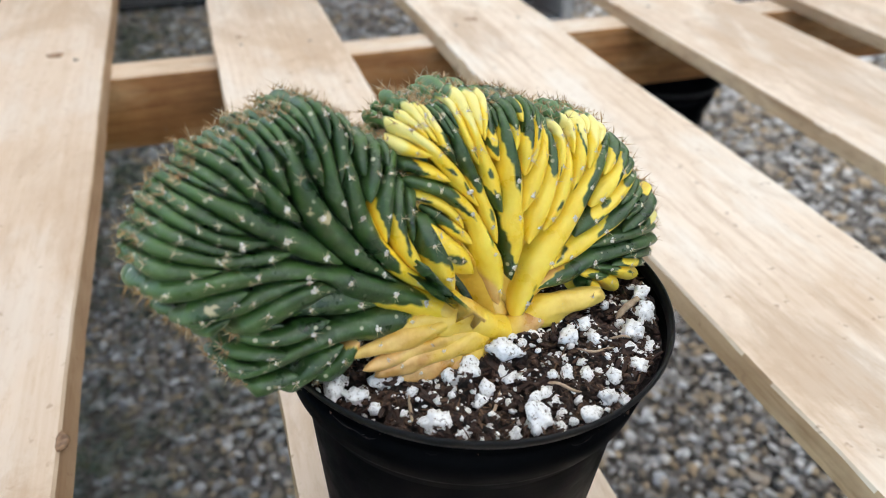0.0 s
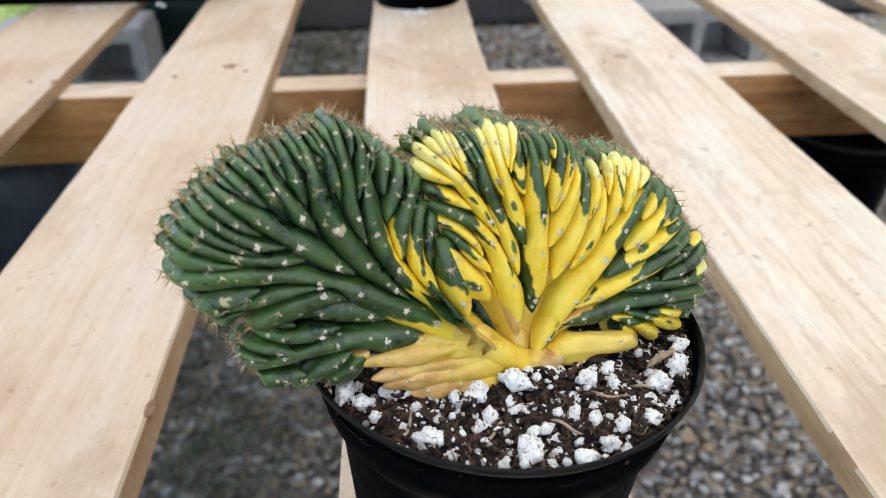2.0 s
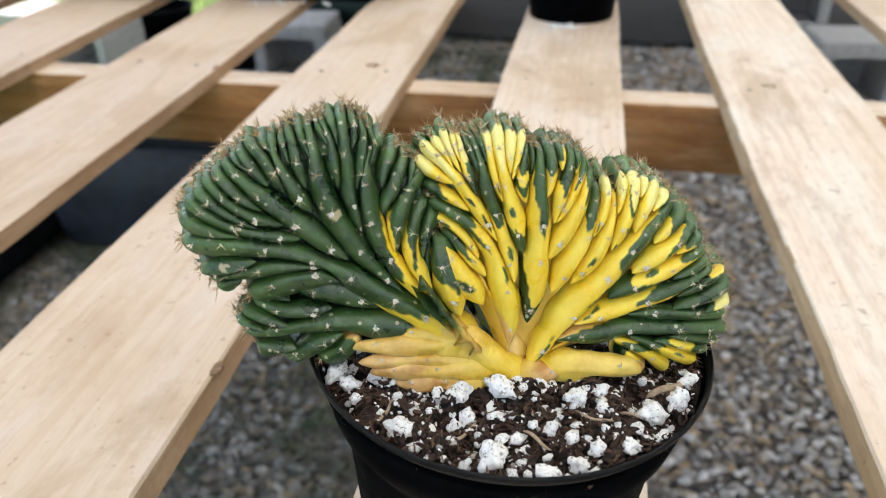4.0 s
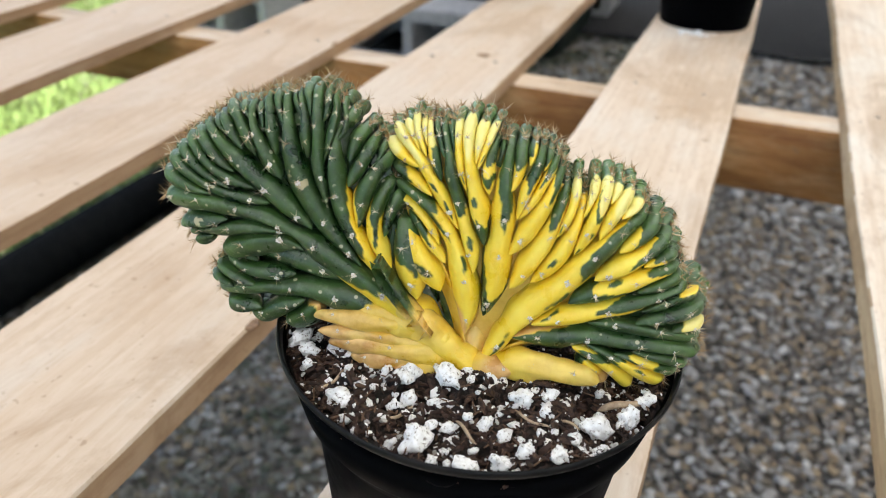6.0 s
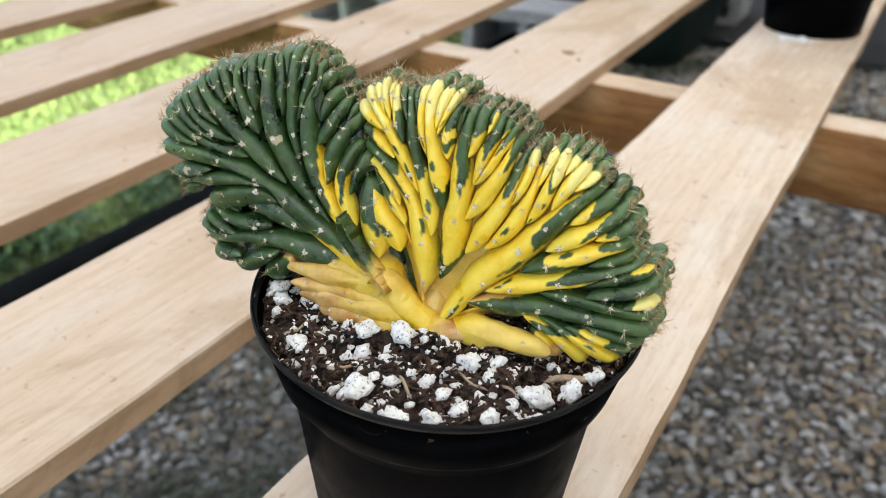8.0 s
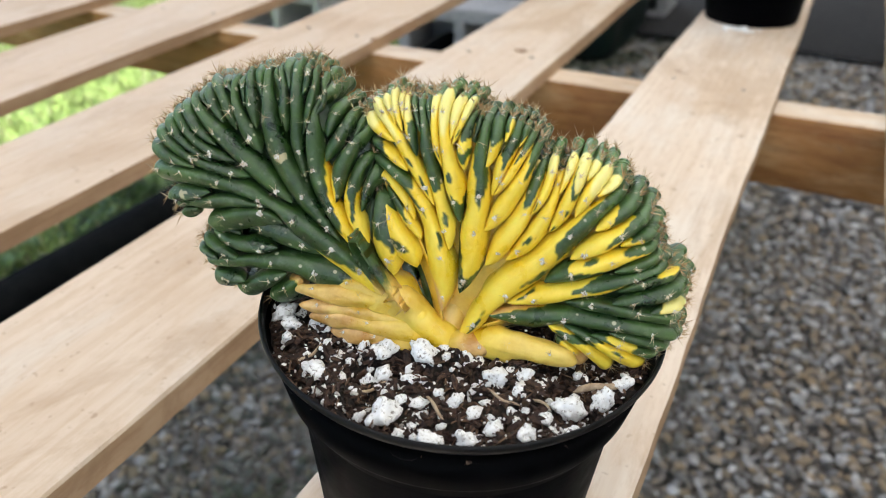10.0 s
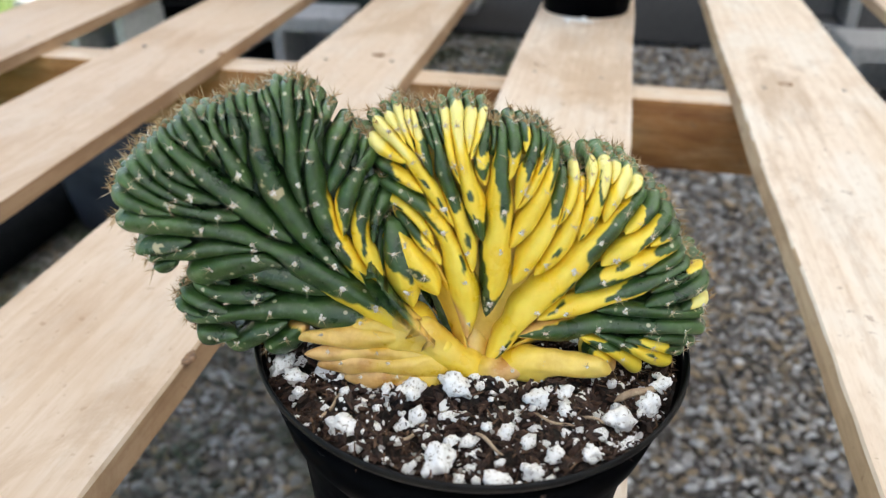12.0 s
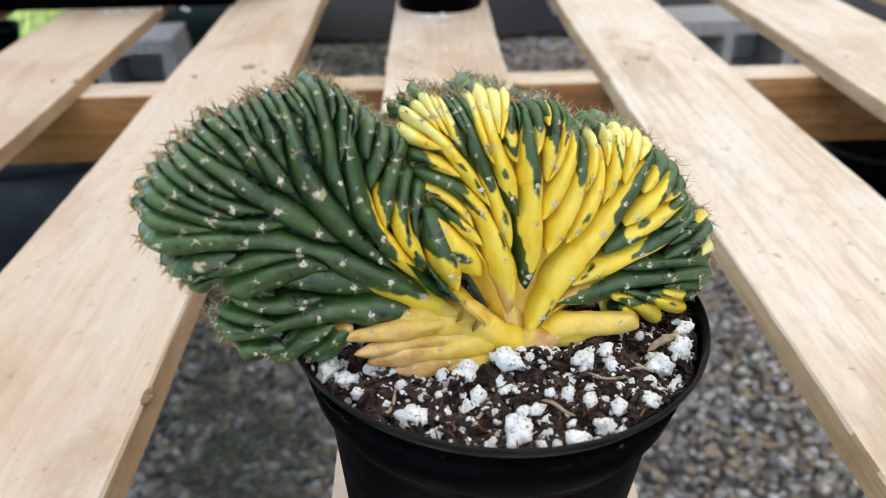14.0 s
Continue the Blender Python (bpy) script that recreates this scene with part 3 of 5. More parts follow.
def lump(sub, amp, seed, squash=(1, 1, 1)):
    """A knobbly stone of unit size."""
    v, f = sub
    out = []
    for p in v:
        q = Vector(p)
        s = 1 + amp * noise.noise(q * 1.3 + Vector((seed * 7.1, 0, 0))) + amp * 0.55 * noise.noise(q * 3.1 + Vector((0, seed * 5.3, 0))) + amp * 0.3 * noise.noise(q * 7.3 + Vector((0, 0, seed * 3.3)))
        out.append(q * s)
    return np.array(out) * np.array(squash), f


PERLITE = []
for k in range(8):
    v, f = lump(ICO3 if k < 3 else ICO2, 0.55, k + 1, (1.0, 0.75 + 0.06 * (k % 4), 0.62 + 0.07 * (k % 3)))
    PERLITE.append(mesh_of("perlite", v, f, MAT_PERLITE))
BIG = ((-41.2, -20.9, 3.1), (-36.3, -23.5, 2.7), (-29.9, -19.9, 2.6), (-37.6, -16.3, 2.0), (-15.5, -23.1, 2.0), (-10.4, -22.7, 2.8), (-1.5, -20.2, 3.6), (-21.9, -34.4, 3.3), (-0.9, -39.6, 3.3),
       (6.0, -13.7, 3.2), (16.0, -17.8, 3.1), (21.0, -14.0, 2.4), (33.5, -18.5, 3.7), (39.0, -13.2, 2.9), (41.8, -6.5, 2.3), (27.9, -30.0, 2.6), (17.4, -36.6, 2.6), (11.1, -41.0, 2.7), (-20.5, -26.5, 1.9),
       (-6.6, -40.2, 2.1), (-10.7, -30.1, 1.6), (10.7, -28.6, 2.0), (20.8, -38.0, 1.7), (37.3, -24.3, 1.9), (3.6, -41.3, 1.7))
placed = []


def perlite(x, y, r, k):
    z = float(soil_height(np.float64(x), np.float64(y))) + r * 0.35
    m = pose(x, y, z, rngs.uniform(-35, 35), rngs.uniform(-35, 35), rngs.uniform(0, 360)) @ Matrix.Diagonal((r, r, r, 1))
    part_of("perlite", PERLITE[k], soil, m=m)
    placed.append((x, y, r))


for k, (x, y, r) in enumerate(BIG):
    d = math.hypot(x + 2.2, y - 2.0)
    f = min(1.0, (47.6 - r) / d)
    x, y = -2.2 + (x + 2.2) * f, 2.0 + (y - 2.0) * f
    perlite(x / 1000, y / 1000, r / 1000, k % 3)
tries = 0
while len(placed) < 298 and tries < 9000:
    tries += 1
    a, q = rngs.uniform(0, 2 * math.pi), math.sqrt(rngs.uniform(0, 1)) * 0.0455
    x, y = q * math.cos(a) - 0.0022, q * math.sin(a) + 0.0020
    if y > 0.004 and rngs.uniform() < 0.85:
        continue
    r = float(np.clip(rngs.lognormal(-6.85, 0.42), 0.0005, 0.0022))
    if all((x - px) ** 2 + (y - py) ** 2 > (r * 0.8 + pr) ** 2 for px, py, pr in placed):
        perlite(x, y, r, 3 + int(rngs.integers(5)))


def chip_mesh(seed):
    """A flat splintered flake of bark."""
    v, f = lump(ICO2, 0.5, seed + 40, (1.0, 0.30, 0.16))
    v = v.copy()
    v[:, 2] += 0.12 * np.sin(v[:, 0] * 2 + seed)
    return mesh_of("bark_chip", v, f, MAT_CHIP, False)


CHIPS = [chip_mesh(k) for k in range(5)]
for k in range(230):
    a, q = rngs.uniform(0, 2 * math.pi), math.sqrt(rngs.uniform(0, 1)) * 0.0455
    x, y = q * math.cos(a) - 0.0022, q * math.sin(a) + 0.0020
    r = rngs.uniform(0.0009, 0.0027) if k > 14 else rngs.uniform(0.0036, 0.0052)
    z = float(soil_height(np.float64(x), np.float64(y))) + 0.0006
    part_of("bark_chip", CHIPS[k % 5], soil, m=pose(x, y, z, rngs.uniform(-30, 30), rngs.uniform(-22, 22), rngs.uniform(0, 360)) @ Matrix.Diagonal((r, r, r, 1)))


def crumbs(n, lo, hi, stretch, material):
    a = rngs.uniform(0, 2 * np.pi, n)
    q = np.sqrt(rngs.uniform(0, 1, n)) * 0.0472
    x, y = q * np.cos(a) - 0.0022, q * np.sin(a) + 0.0020
    v0, f0 = ICO1
    r = rngs.uniform(lo, hi, n)
    sc = np.stack([r * rngs.uniform(0.7, stretch, n), r * rngs.uniform(0.4, 1.0, n), r * rngs.uniform(0.4, 0.9, n)], -1)
    v = v0[None] * sc[:, None] * (1 + rngs.uniform(-0.3, 0.3, (n, len(v0), 1)))
    t = rngs.uniform(0, 2 * np.pi, n)[:, None]
    tl = rngs.uniform(-0.7, 0.7, (n, 1))
    vx, vy, vz = v[..., 0], v[..., 1], v[..., 2]
    v = np.stack([vx * np.cos(t) - vy * np.sin(t) + x[:, None], vx * np.sin(t) + vy * np.cos(t) + y[:, None], vz + vx * tl + (soil_height(x, y) + 0.0005)[:, None]], -1)
    f = (f0[None] + (np.arange(n) * len(v0))[:, None, None]).reshape(-1, 3)
    return mesh_of("peat_crumb", v.reshape(-1, 3), f, material, False)


tagged(part_of("peat_crumb", crumbs(5200, 0.00025, 0.0010, 2.6, MAT_BARK), soil), kind="stuff")
tagged(part_of("perlite_crumb", crumbs(1100, 0.00022, 0.00075, 1.2, MAT_PERLITE), soil), kind="stuff")
tagged(part_of("perlite_crumb", crumbs(210, 0.0006, 0.0016, 1.25, MAT_PERLITE), soil), kind="stuff")
tagged(part_of("peat_fibre", crumbs(1500, 0.00020, 0.00036, 9.0, MAT_FIBRE), soil), kind="stuff")


def tube(points, radii, sides=8):
    """A round bar along points."""
    pts = [Vector(p) for p in points]
    v, f = [], []
    for i, p in enumerate(pts):
        d = (pts[min(i + 1, len(pts) - 1)] - pts[max(i - 1, 0)]).normalized()
        s = d.cross(Vector((0.13, 0.31, 0.94))).normalized()
        u = s.cross(d)
        for k in range(sides):
            a = 2 * math.pi * k / sides
            v.append(p + (s * math.cos(a) + u * math.sin(a)) * radii[i])
    n = len(pts)
    for i in range(n - 1):
        for k in range(sides):
            k2 = (k + 1) % sides
            f.append((i * sides + k, i * sides + k2, (i + 1) * sides + k2, (i + 1) * sides + k))
    return np.array(v), np.array(f)


for x, y, a, ln, r in ((37, -9.5, 28, 11, 0.95), (20, -24, -14, 9, 0.35), (-8, -33, 55, 8, 0.4), (27, -21, 160, 7, 0.35), (-26, -30, 80, 8, 0.4), (8, -33, -35, 8, 0.4), (2, -14, 70, 8, 0.45)):
    x, y, ln, r = x / 1000, y / 1000, ln / 1000, r / 1000
    z = float(soil_height(np.float64(x), np.float64(y))) + 0.0012 + r
    c, s = math.cos(radians(a)), math.sin(radians(a))
    ps = [(x + c * t * ln / 2, y + s * t * ln / 2, z + 0.0006 * math.sin(t * 3 + a) + (0.0012 * t if r > 0.0008 else 0)) for t in np.linspace(-1, 1, 9)]
    rr = [r * (0.15 if i in (0, 8) else 1 - 0.05 * abs(i - 4)) for i in range(9)]
    v, f = tube(ps, rr)
    part_of("twig", mesh_of("twig", v, f, MAT_TWIG), soil, "dry pale twig on the soil")
v, f = lump(ICO3, 0.5, 77, (0.0022, 0.0018, 0.0016))
part_of("charcoal", mesh_of("charcoal", v + np.array((-0.0224, -0.0214, SOIL_Z + 0.0015)), f, MAT_COAL), soil, "black charcoal lump")


# ================= crested cactus =================
cactus = tagged(empty("crested_cactus", pose(0, 0, TOP)), "crested cactus, dark green and yellow variegated fan with ribs and spines", "cactus")


def sheet_y(x, z):
    """The depth of the fan's front face over its width and height."""
    X, Z = x * 10, (z - 0.1) * 10
    return -0.0103 + 0.0258 * X + 0.0227 * Z - 0.006 * X * X - 0.0017 * X * Z + 0.0055 * Z * Z + 0.0033 * X ** 3 - 0.0018 * X * X * Z - 0.0002 * X * Z * Z


# growth lines in millimetres: root x z, middle x z, crest x z
LEFT = [
    (-4.0, 75.0, -28.3, 98.6, -60.1, 103.4),
    (-3.8, 75.8, -30.8, 101.4, -66.6, 108.7),
    (-3.5, 76.5, -32.2, 102.7, -69.2, 116.3),
    (-3.2, 77.2, -32.6, 104.3, -68.0, 124.2),
    (-3.0, 78.0, -31.0, 107.2, -64.1, 130.8),
    (-2.8, 78.8, -29.0, 107.8, -57.1, 135.3),
    (-2.5, 79.5, -27.6, 107.7, -49.6, 138.1),
    (-2.2, 80.2, -26.4, 107.3, -40.9, 139.3),
    (-2.0, 81.0, -24.0, 107.0, -34.4, 138.1),
    (-1.8, 81.8, -20.5, 104.6, -30.1, 131.4),
    (-1.5, 82.5, -19.7, 103.1, -21.5, 128.7),
    (-1.2, 83.2, -13.7, 98.4, -18.4, 116.9),
    (-1.0, 84.0, -11.4, 95.4, -14.5, 110.0),
]
RIGHT = [
    (-3.5, 77.0, -6.8, 91.1, -13.5, 104.0),
    (-3.0, 76.8, -8.0, 95.3, -17.7, 111.9),
    (-2.4, 76.5, -6.9, 102.4, -20.4, 124.4),
    (-1.9, 76.3, -5.2, 105.3, -20.0, 129.7),
    (-1.4, 76.1, -2.7, 106.7, -15.0, 134.4),
    (-0.8, 75.8, -0.7, 105.8, -8.0, 134.7),
    (-0.3, 75.6, 1.7, 104.8, -1.4, 133.7),
    (0.2, 75.4, 3.6, 103.2, 6.0, 131.1),
    (0.8, 75.1, 7.1, 101.1, 14.3, 127.0),
    (1.3, 74.9, 11.1, 99.2, 22.1, 123.3),
    (1.8, 74.7, 15.3, 98.3, 31.2, 121.2),
    (2.4, 74.4, 18.2, 95.4, 39.2, 112.9),
    (2.9, 74.2, 21.7, 91.1, 45.6, 103.6),
    (3.4, 74.0, 23.8, 87.8, 50.0, 93.3),
    (4.0, 73.7, 24.2, 84.7, 49.4, 83.1),
    (4.5, 73.5, 20.5, 81.6, 39.4, 76.8),
]
LOWER = [
    (-12.0, 79.0, -26.3, 89.4, -43.6, 86.1),
    (-11.6, 80.2, -31.1, 90.9, -54.0, 89.1),
    (-11.2, 81.4, -33.8, 93.5, -59.9, 96.6),
    (-10.8, 82.6, -33.1, 95.7, -58.6, 101.5),
    (-10.4, 83.8, -29.8, 96.7, -51.9, 102.0),
    (-10.0, 85.0, -27.7, 98.5, -48.0, 108.0),
]

# single ribs in millimetres: fork x z, middle x z, crest x z, and the pigment from fork to crest
GREEN_LOW = (
    (-37.6, 103.1, -44.4, 105.5, -55.9, 102.0, "gggg"),
    (-39.8, 106.9, -54.5, 107.5, -63.8, 105.9, "gggg"),
    (-54.4, 109.6, -60.0, 107.7, -65.7, 108.1, "gggg"),
    (-58.0, 105.6, -60.5, 105.0, -62.5, 103.8, "gggg"),
    (-0.1, 78.7, -38.1, 105.7, -68.4, 114.6, "tyyyggggggg"),
    (-57.9, 115.1, -64.0, 117.0, -68.8, 120.3, "gggg"),
    (-45.3, 113.7, -56.8, 116.5, -67.9, 123.6, "gggg"),
    (-54.0, 116.6, -60.5, 120.4, -65.9, 126.0, "gggg"),
    (-48.8, 117.0, -56.5, 120.0, -64.0, 127.9, "gggg"),
    (-53.1, 120.3, -58.2, 124.1, -62.4, 129.6, "gggg"),
    (-35.7, 108.2, -50.0, 120.0, -60.1, 131.2, "ggggg"),
    (-55.6, 128.7, -57.0, 130.1, -58.7, 131.7, "ggg"),
)
GREEN_TOP = (
    (-51.7, 125.5, -54.5, 128.7, -57.4, 132.9, "gggg"),
    (-48.5, 124.0, -51.5, 129.8, -55.7, 135.2, "gggg"),
    (-50.0, 131.5, -51.6, 133.2, -53.4, 135.4, "ggg"),
    (-42.8, 119.1, -48.8, 127.7, -51.1, 135.4, "gggg"),
    (-47.7, 130.3, -48.4, 132.9, -49.2, 135.9, "ggg"),
    (-44.2, 124.4, -45.8, 129.4, -47.9, 137.3, "gggg"),
    (-43.2, 130.5, -44.5, 134.1, -46.1, 137.4, "ggg"),
    (-24.5, 100.2, -38.3, 118.1, -43.8, 137.6, "gggggggg"),
    (-39.4, 132.8, -40.7, 135.2, -42.1, 138.0, "ggg"),
    (-37.6, 124.0, -38.9, 131.3, -41.2, 138.4, "gggg"),
    (-37.8, 133.2, -38.8, 136.5, -40.2, 139.1, "ggg"),
    (-33.0, 114.1, -36.0, 128.5, -37.2, 139.5, "ggggg"),
    (-34.9, 132.2, -34.5, 135.8, -35.3, 139.2, "ggg"),
    (-34.1, 123.4, -32.5, 131.6, -33.8, 138.5, "gggg"),
    (-31.5, 128.4, -30.7, 132.0, -31.8, 136.5, "ggg"),
)
GREEN_RIGHT = (
    (-15.7, 94.4, -30.9, 116.1, -29.8, 134.8, "yyygggggg"),
    (-28.7, 123.7, -28.0, 127.8, -26.6, 131.1, "ggg"),
    (-28.6, 118.1, -26.2, 123.8, -24.3, 129.8, "gggg"),
    (-23.1, 124.0, -22.5, 126.1, -22.2, 128.4, "ggg"),
    (-25.9, 109.1, -24.3, 119.7, -20.8, 126.7, "rgggg"),
    (-18.0, 99.5, -22.3, 109.6, -19.5, 120.8, "yyyddggg"),
    (-20.0, 107.5, -19.4, 112.5, -18.4, 118.1, "ggg"),
    (-11.5, 93.4, -15.4, 104.4, -17.6, 112.6, "yydggg"),
)
LOWER_RIBS = (
    (-27.8, 96.2, -39.7, 100.1, -50.1, 102.8, "ggggg"),
    (-48.6, 99.2, -52.0, 100.4, -55.2, 101.7, "ggg"),
    (-39.6, 96.7, -47.9, 96.3, -56.0, 100.1, "gggg"),
    (-48.1, 92.8, -52.9, 94.4, -58.4, 97.6, "gggg"),
    (-54.2, 92.4, -57.0, 93.4, -59.5, 95.2, "ggg"),
    (-16.0, 87.7, -38.2, 92.7, -57.4, 91.6, "tygggggggg"),
    (-47.4, 87.5, -51.5, 87.6, -55.7, 89.2, "ggg"),
    (-37.4, 90.4, -43.2, 87.7, -50.4, 85.9, "gggg"),
    (-34.0, 89.4, -37.8, 86.6, -42.1, 83.6, "tggg"),
)
FAN_A = (
    (-6.5, 95.9, -11.9, 104.1, -16.4, 111.9, "yyddyy"),
    (-6.2, 102.5, -11.5, 109.5, -15.5, 113.9, "yydgg"),
    (-8.0, 106.6, -12.5, 112.6, -17.7, 116.5, "yyyyl"),
    (-0.2, 85.9, -4.3, 106.0, -18.7, 120.3, "tyyydyllgg"),
    (-10.5, 117.4, -15.4, 121.0, -19.6, 124.0, "yyylg"),
    (-13.9, 123.6, -17.8, 126.0, -20.9, 128.6, "yyyyp"),
    (-4.0, 110.3, -11.8, 122.3, -19.5, 131.7, "yyddydyypp"),
    (-14.3, 127.2, -16.0, 130.3, -18.0, 133.2, "yypp"),
    (-12.6, 125.9, -14.8, 130.4, -15.9, 134.7, "yypp"),
    (-12.8, 128.3, -13.7, 131.3, -14.3, 134.1, "ypp"),
    (-8.9, 120.7, -11.5, 126.7, -13.1, 133.8, "ggrrpp"),
    (-8.8, 126.0, -10.4, 130.1, -12.0, 133.5, "ggg"),
    (0.1, 100.6, -5.7, 119.0, -10.2, 132.9, "yydyggggg"),
    (-7.0, 127.7, -7.8, 130.6, -8.6, 133.2, "ggg"),
    (-3.3, 119.0, -5.7, 125.8, -7.4, 133.5, "ydyyyp"),
)
FAN_B = (
    (1.8, 107.3, -3.4, 123.4, -4.6, 134.4, "ggdydyyypp"),
    (-2.1, 125.0, -1.9, 129.5, -1.6, 133.9, "ypp"),
    (-1.6, 123.8, -0.3, 128.7, 0.9, 133.4, "ydyp"),
    (1.6, 118.7, 0.3, 124.4, 1.6, 131.2, "ygygg"),
    (3.4, 90.8, 5.4, 110.3, 3.9, 130.3, "ggyyyydggg"),
    (2.7, 126.0, 2.9, 128.0, 2.8, 130.4, "ggg"),
    (5.9, 119.6, 6.6, 124.5, 6.8, 130.1, "yyygg"),
    (9.2, 125.6, 9.5, 127.6, 9.4, 130.0, "yyl"),
    (8.0, 113.7, 10.3, 122.5, 11.1, 129.9, "yyydggg"),
    (12.2, 124.8, 12.7, 126.7, 12.8, 129.1, "ylg"),
    (8.3, 113.9, 12.2, 121.4, 14.2, 127.8, "yyyydg"),
    (7.2, 105.8, 12.4, 115.2, 15.6, 125.8, "yyyyydg"),
    (8.4, 98.0, 15.0, 109.6, 17.1, 122.0, "yyyyyygg"),
    (16.7, 110.5, 19.0, 116.7, 19.6, 123.1, "ydyyyp"),
)
FAN_C = (
    (12.6, 99.8, 19.3, 109.6, 21.3, 120.1, "yydyyy"),
    (21.8, 115.5, 22.5, 119.7, 22.9, 123.4, "yypp"),
    (21.0, 107.1, 24.3, 116.0, 26.1, 123.2, "ydydygpp"),
    (27.0, 119.0, 27.8, 120.9, 28.4, 122.6, "ypp"),
    (25.8, 110.9, 28.2, 116.9, 30.5, 121.7, "yyypp"),
    (29.8, 115.8, 31.9, 117.7, 33.2, 119.6, "ypp"),
    (4.2, 79.7, 20.6, 101.0, 34.0, 117.5, "yydyyydyggg"),
    (30.3, 108.5, 34.1, 111.7, 37.2, 115.4, "yydgg"),
    (26.1, 101.7, 33.4, 106.2, 40.1, 112.7, "yyyydgg"),
    (36.0, 105.8, 39.4, 107.4, 42.2, 109.3, "yyllg"),
    (21.4, 95.8, 31.9, 100.7, 43.2, 106.4, "gggydyyg"),
    (35.6, 99.9, 40.1, 101.5, 44.1, 103.9, "gggg"),
    (14.1, 89.8, 29.6, 94.6, 45.7, 101.1, "yydyyydgggg"),
)
FAN_D = (
    (37.1, 95.7, 42.8, 98.8, 48.5, 101.4, "ggggr"),
    (36.2, 92.4, 43.6, 94.6, 49.9, 97.5, "ggggg"),
    (44.3, 91.2, 47.4, 92.1, 50.7, 93.3, "ggpp"),
    (26.2, 91.8, 37.8, 91.7, 50.3, 90.2, "ggggg"),
    (10.0, 86.2, 28.3, 87.8, 50.9, 86.1, "tgggggggg"),
    (36.6, 85.8, 42.7, 84.7, 49.4, 83.0, "gggg"),
    (33.0, 84.7, 40.2, 82.9, 47.0, 80.8, "gdyg"),
    (26.7, 86.4, 35.5, 82.7, 44.8, 78.3, "gggydy"),
    (23.6, 85.8, 31.1, 81.9, 38.0, 76.2, "yggyyy"),
    (25.9, 83.2, 29.4, 80.3, 32.2, 76.8, "gyyt"),
)

areoles = []      # place, normal, size, sort: woolly, bare or on the crest


def smooth_cols(a, k):
    ker = np.hanning(2 * k + 3)[1:-1]
    ker /= ker.sum()
    p = np.concatenate([2 * a[:1] - a[k:0:-1], a, 2 * a[-1:] - a[-2:-k - 2:-1]])
    return np.stack([np.convolve(p[:, i], ker, "valid") for i in range(a.shape[1])], -1)


def sheet_normal(x, z):
    """The unit normal of the fan's face, pointing to its back."""
    d = 1e-4
    fx = (sheet_y(x + d, z) - sheet_y(x - d, z)) / (2 * d)
    fz = (sheet_y(x, z + d) - sheet_y(x, z - d)) / (2 * d)
    N = np.stack([-fx, np.ones_like(fx), -fz], -1)
    return N / np.linalg.norm(N, axis=-1, keepdims=True)


def unit(a):
    return a / np.maximum(np.linalg.norm(a, axis=-1, keepdims=True), 1e-12)


def paint(me, pig):
    col = me.color_attributes.new("pigment", "FLOAT_COLOR", "POINT")
    flat = np.clip(pig.reshape(-1, 3), 0, 1)
    col.data.foreach_set("color", np.concatenate([flat, np.ones((len(flat), 1))], -1).astype(np.float32).ravel())


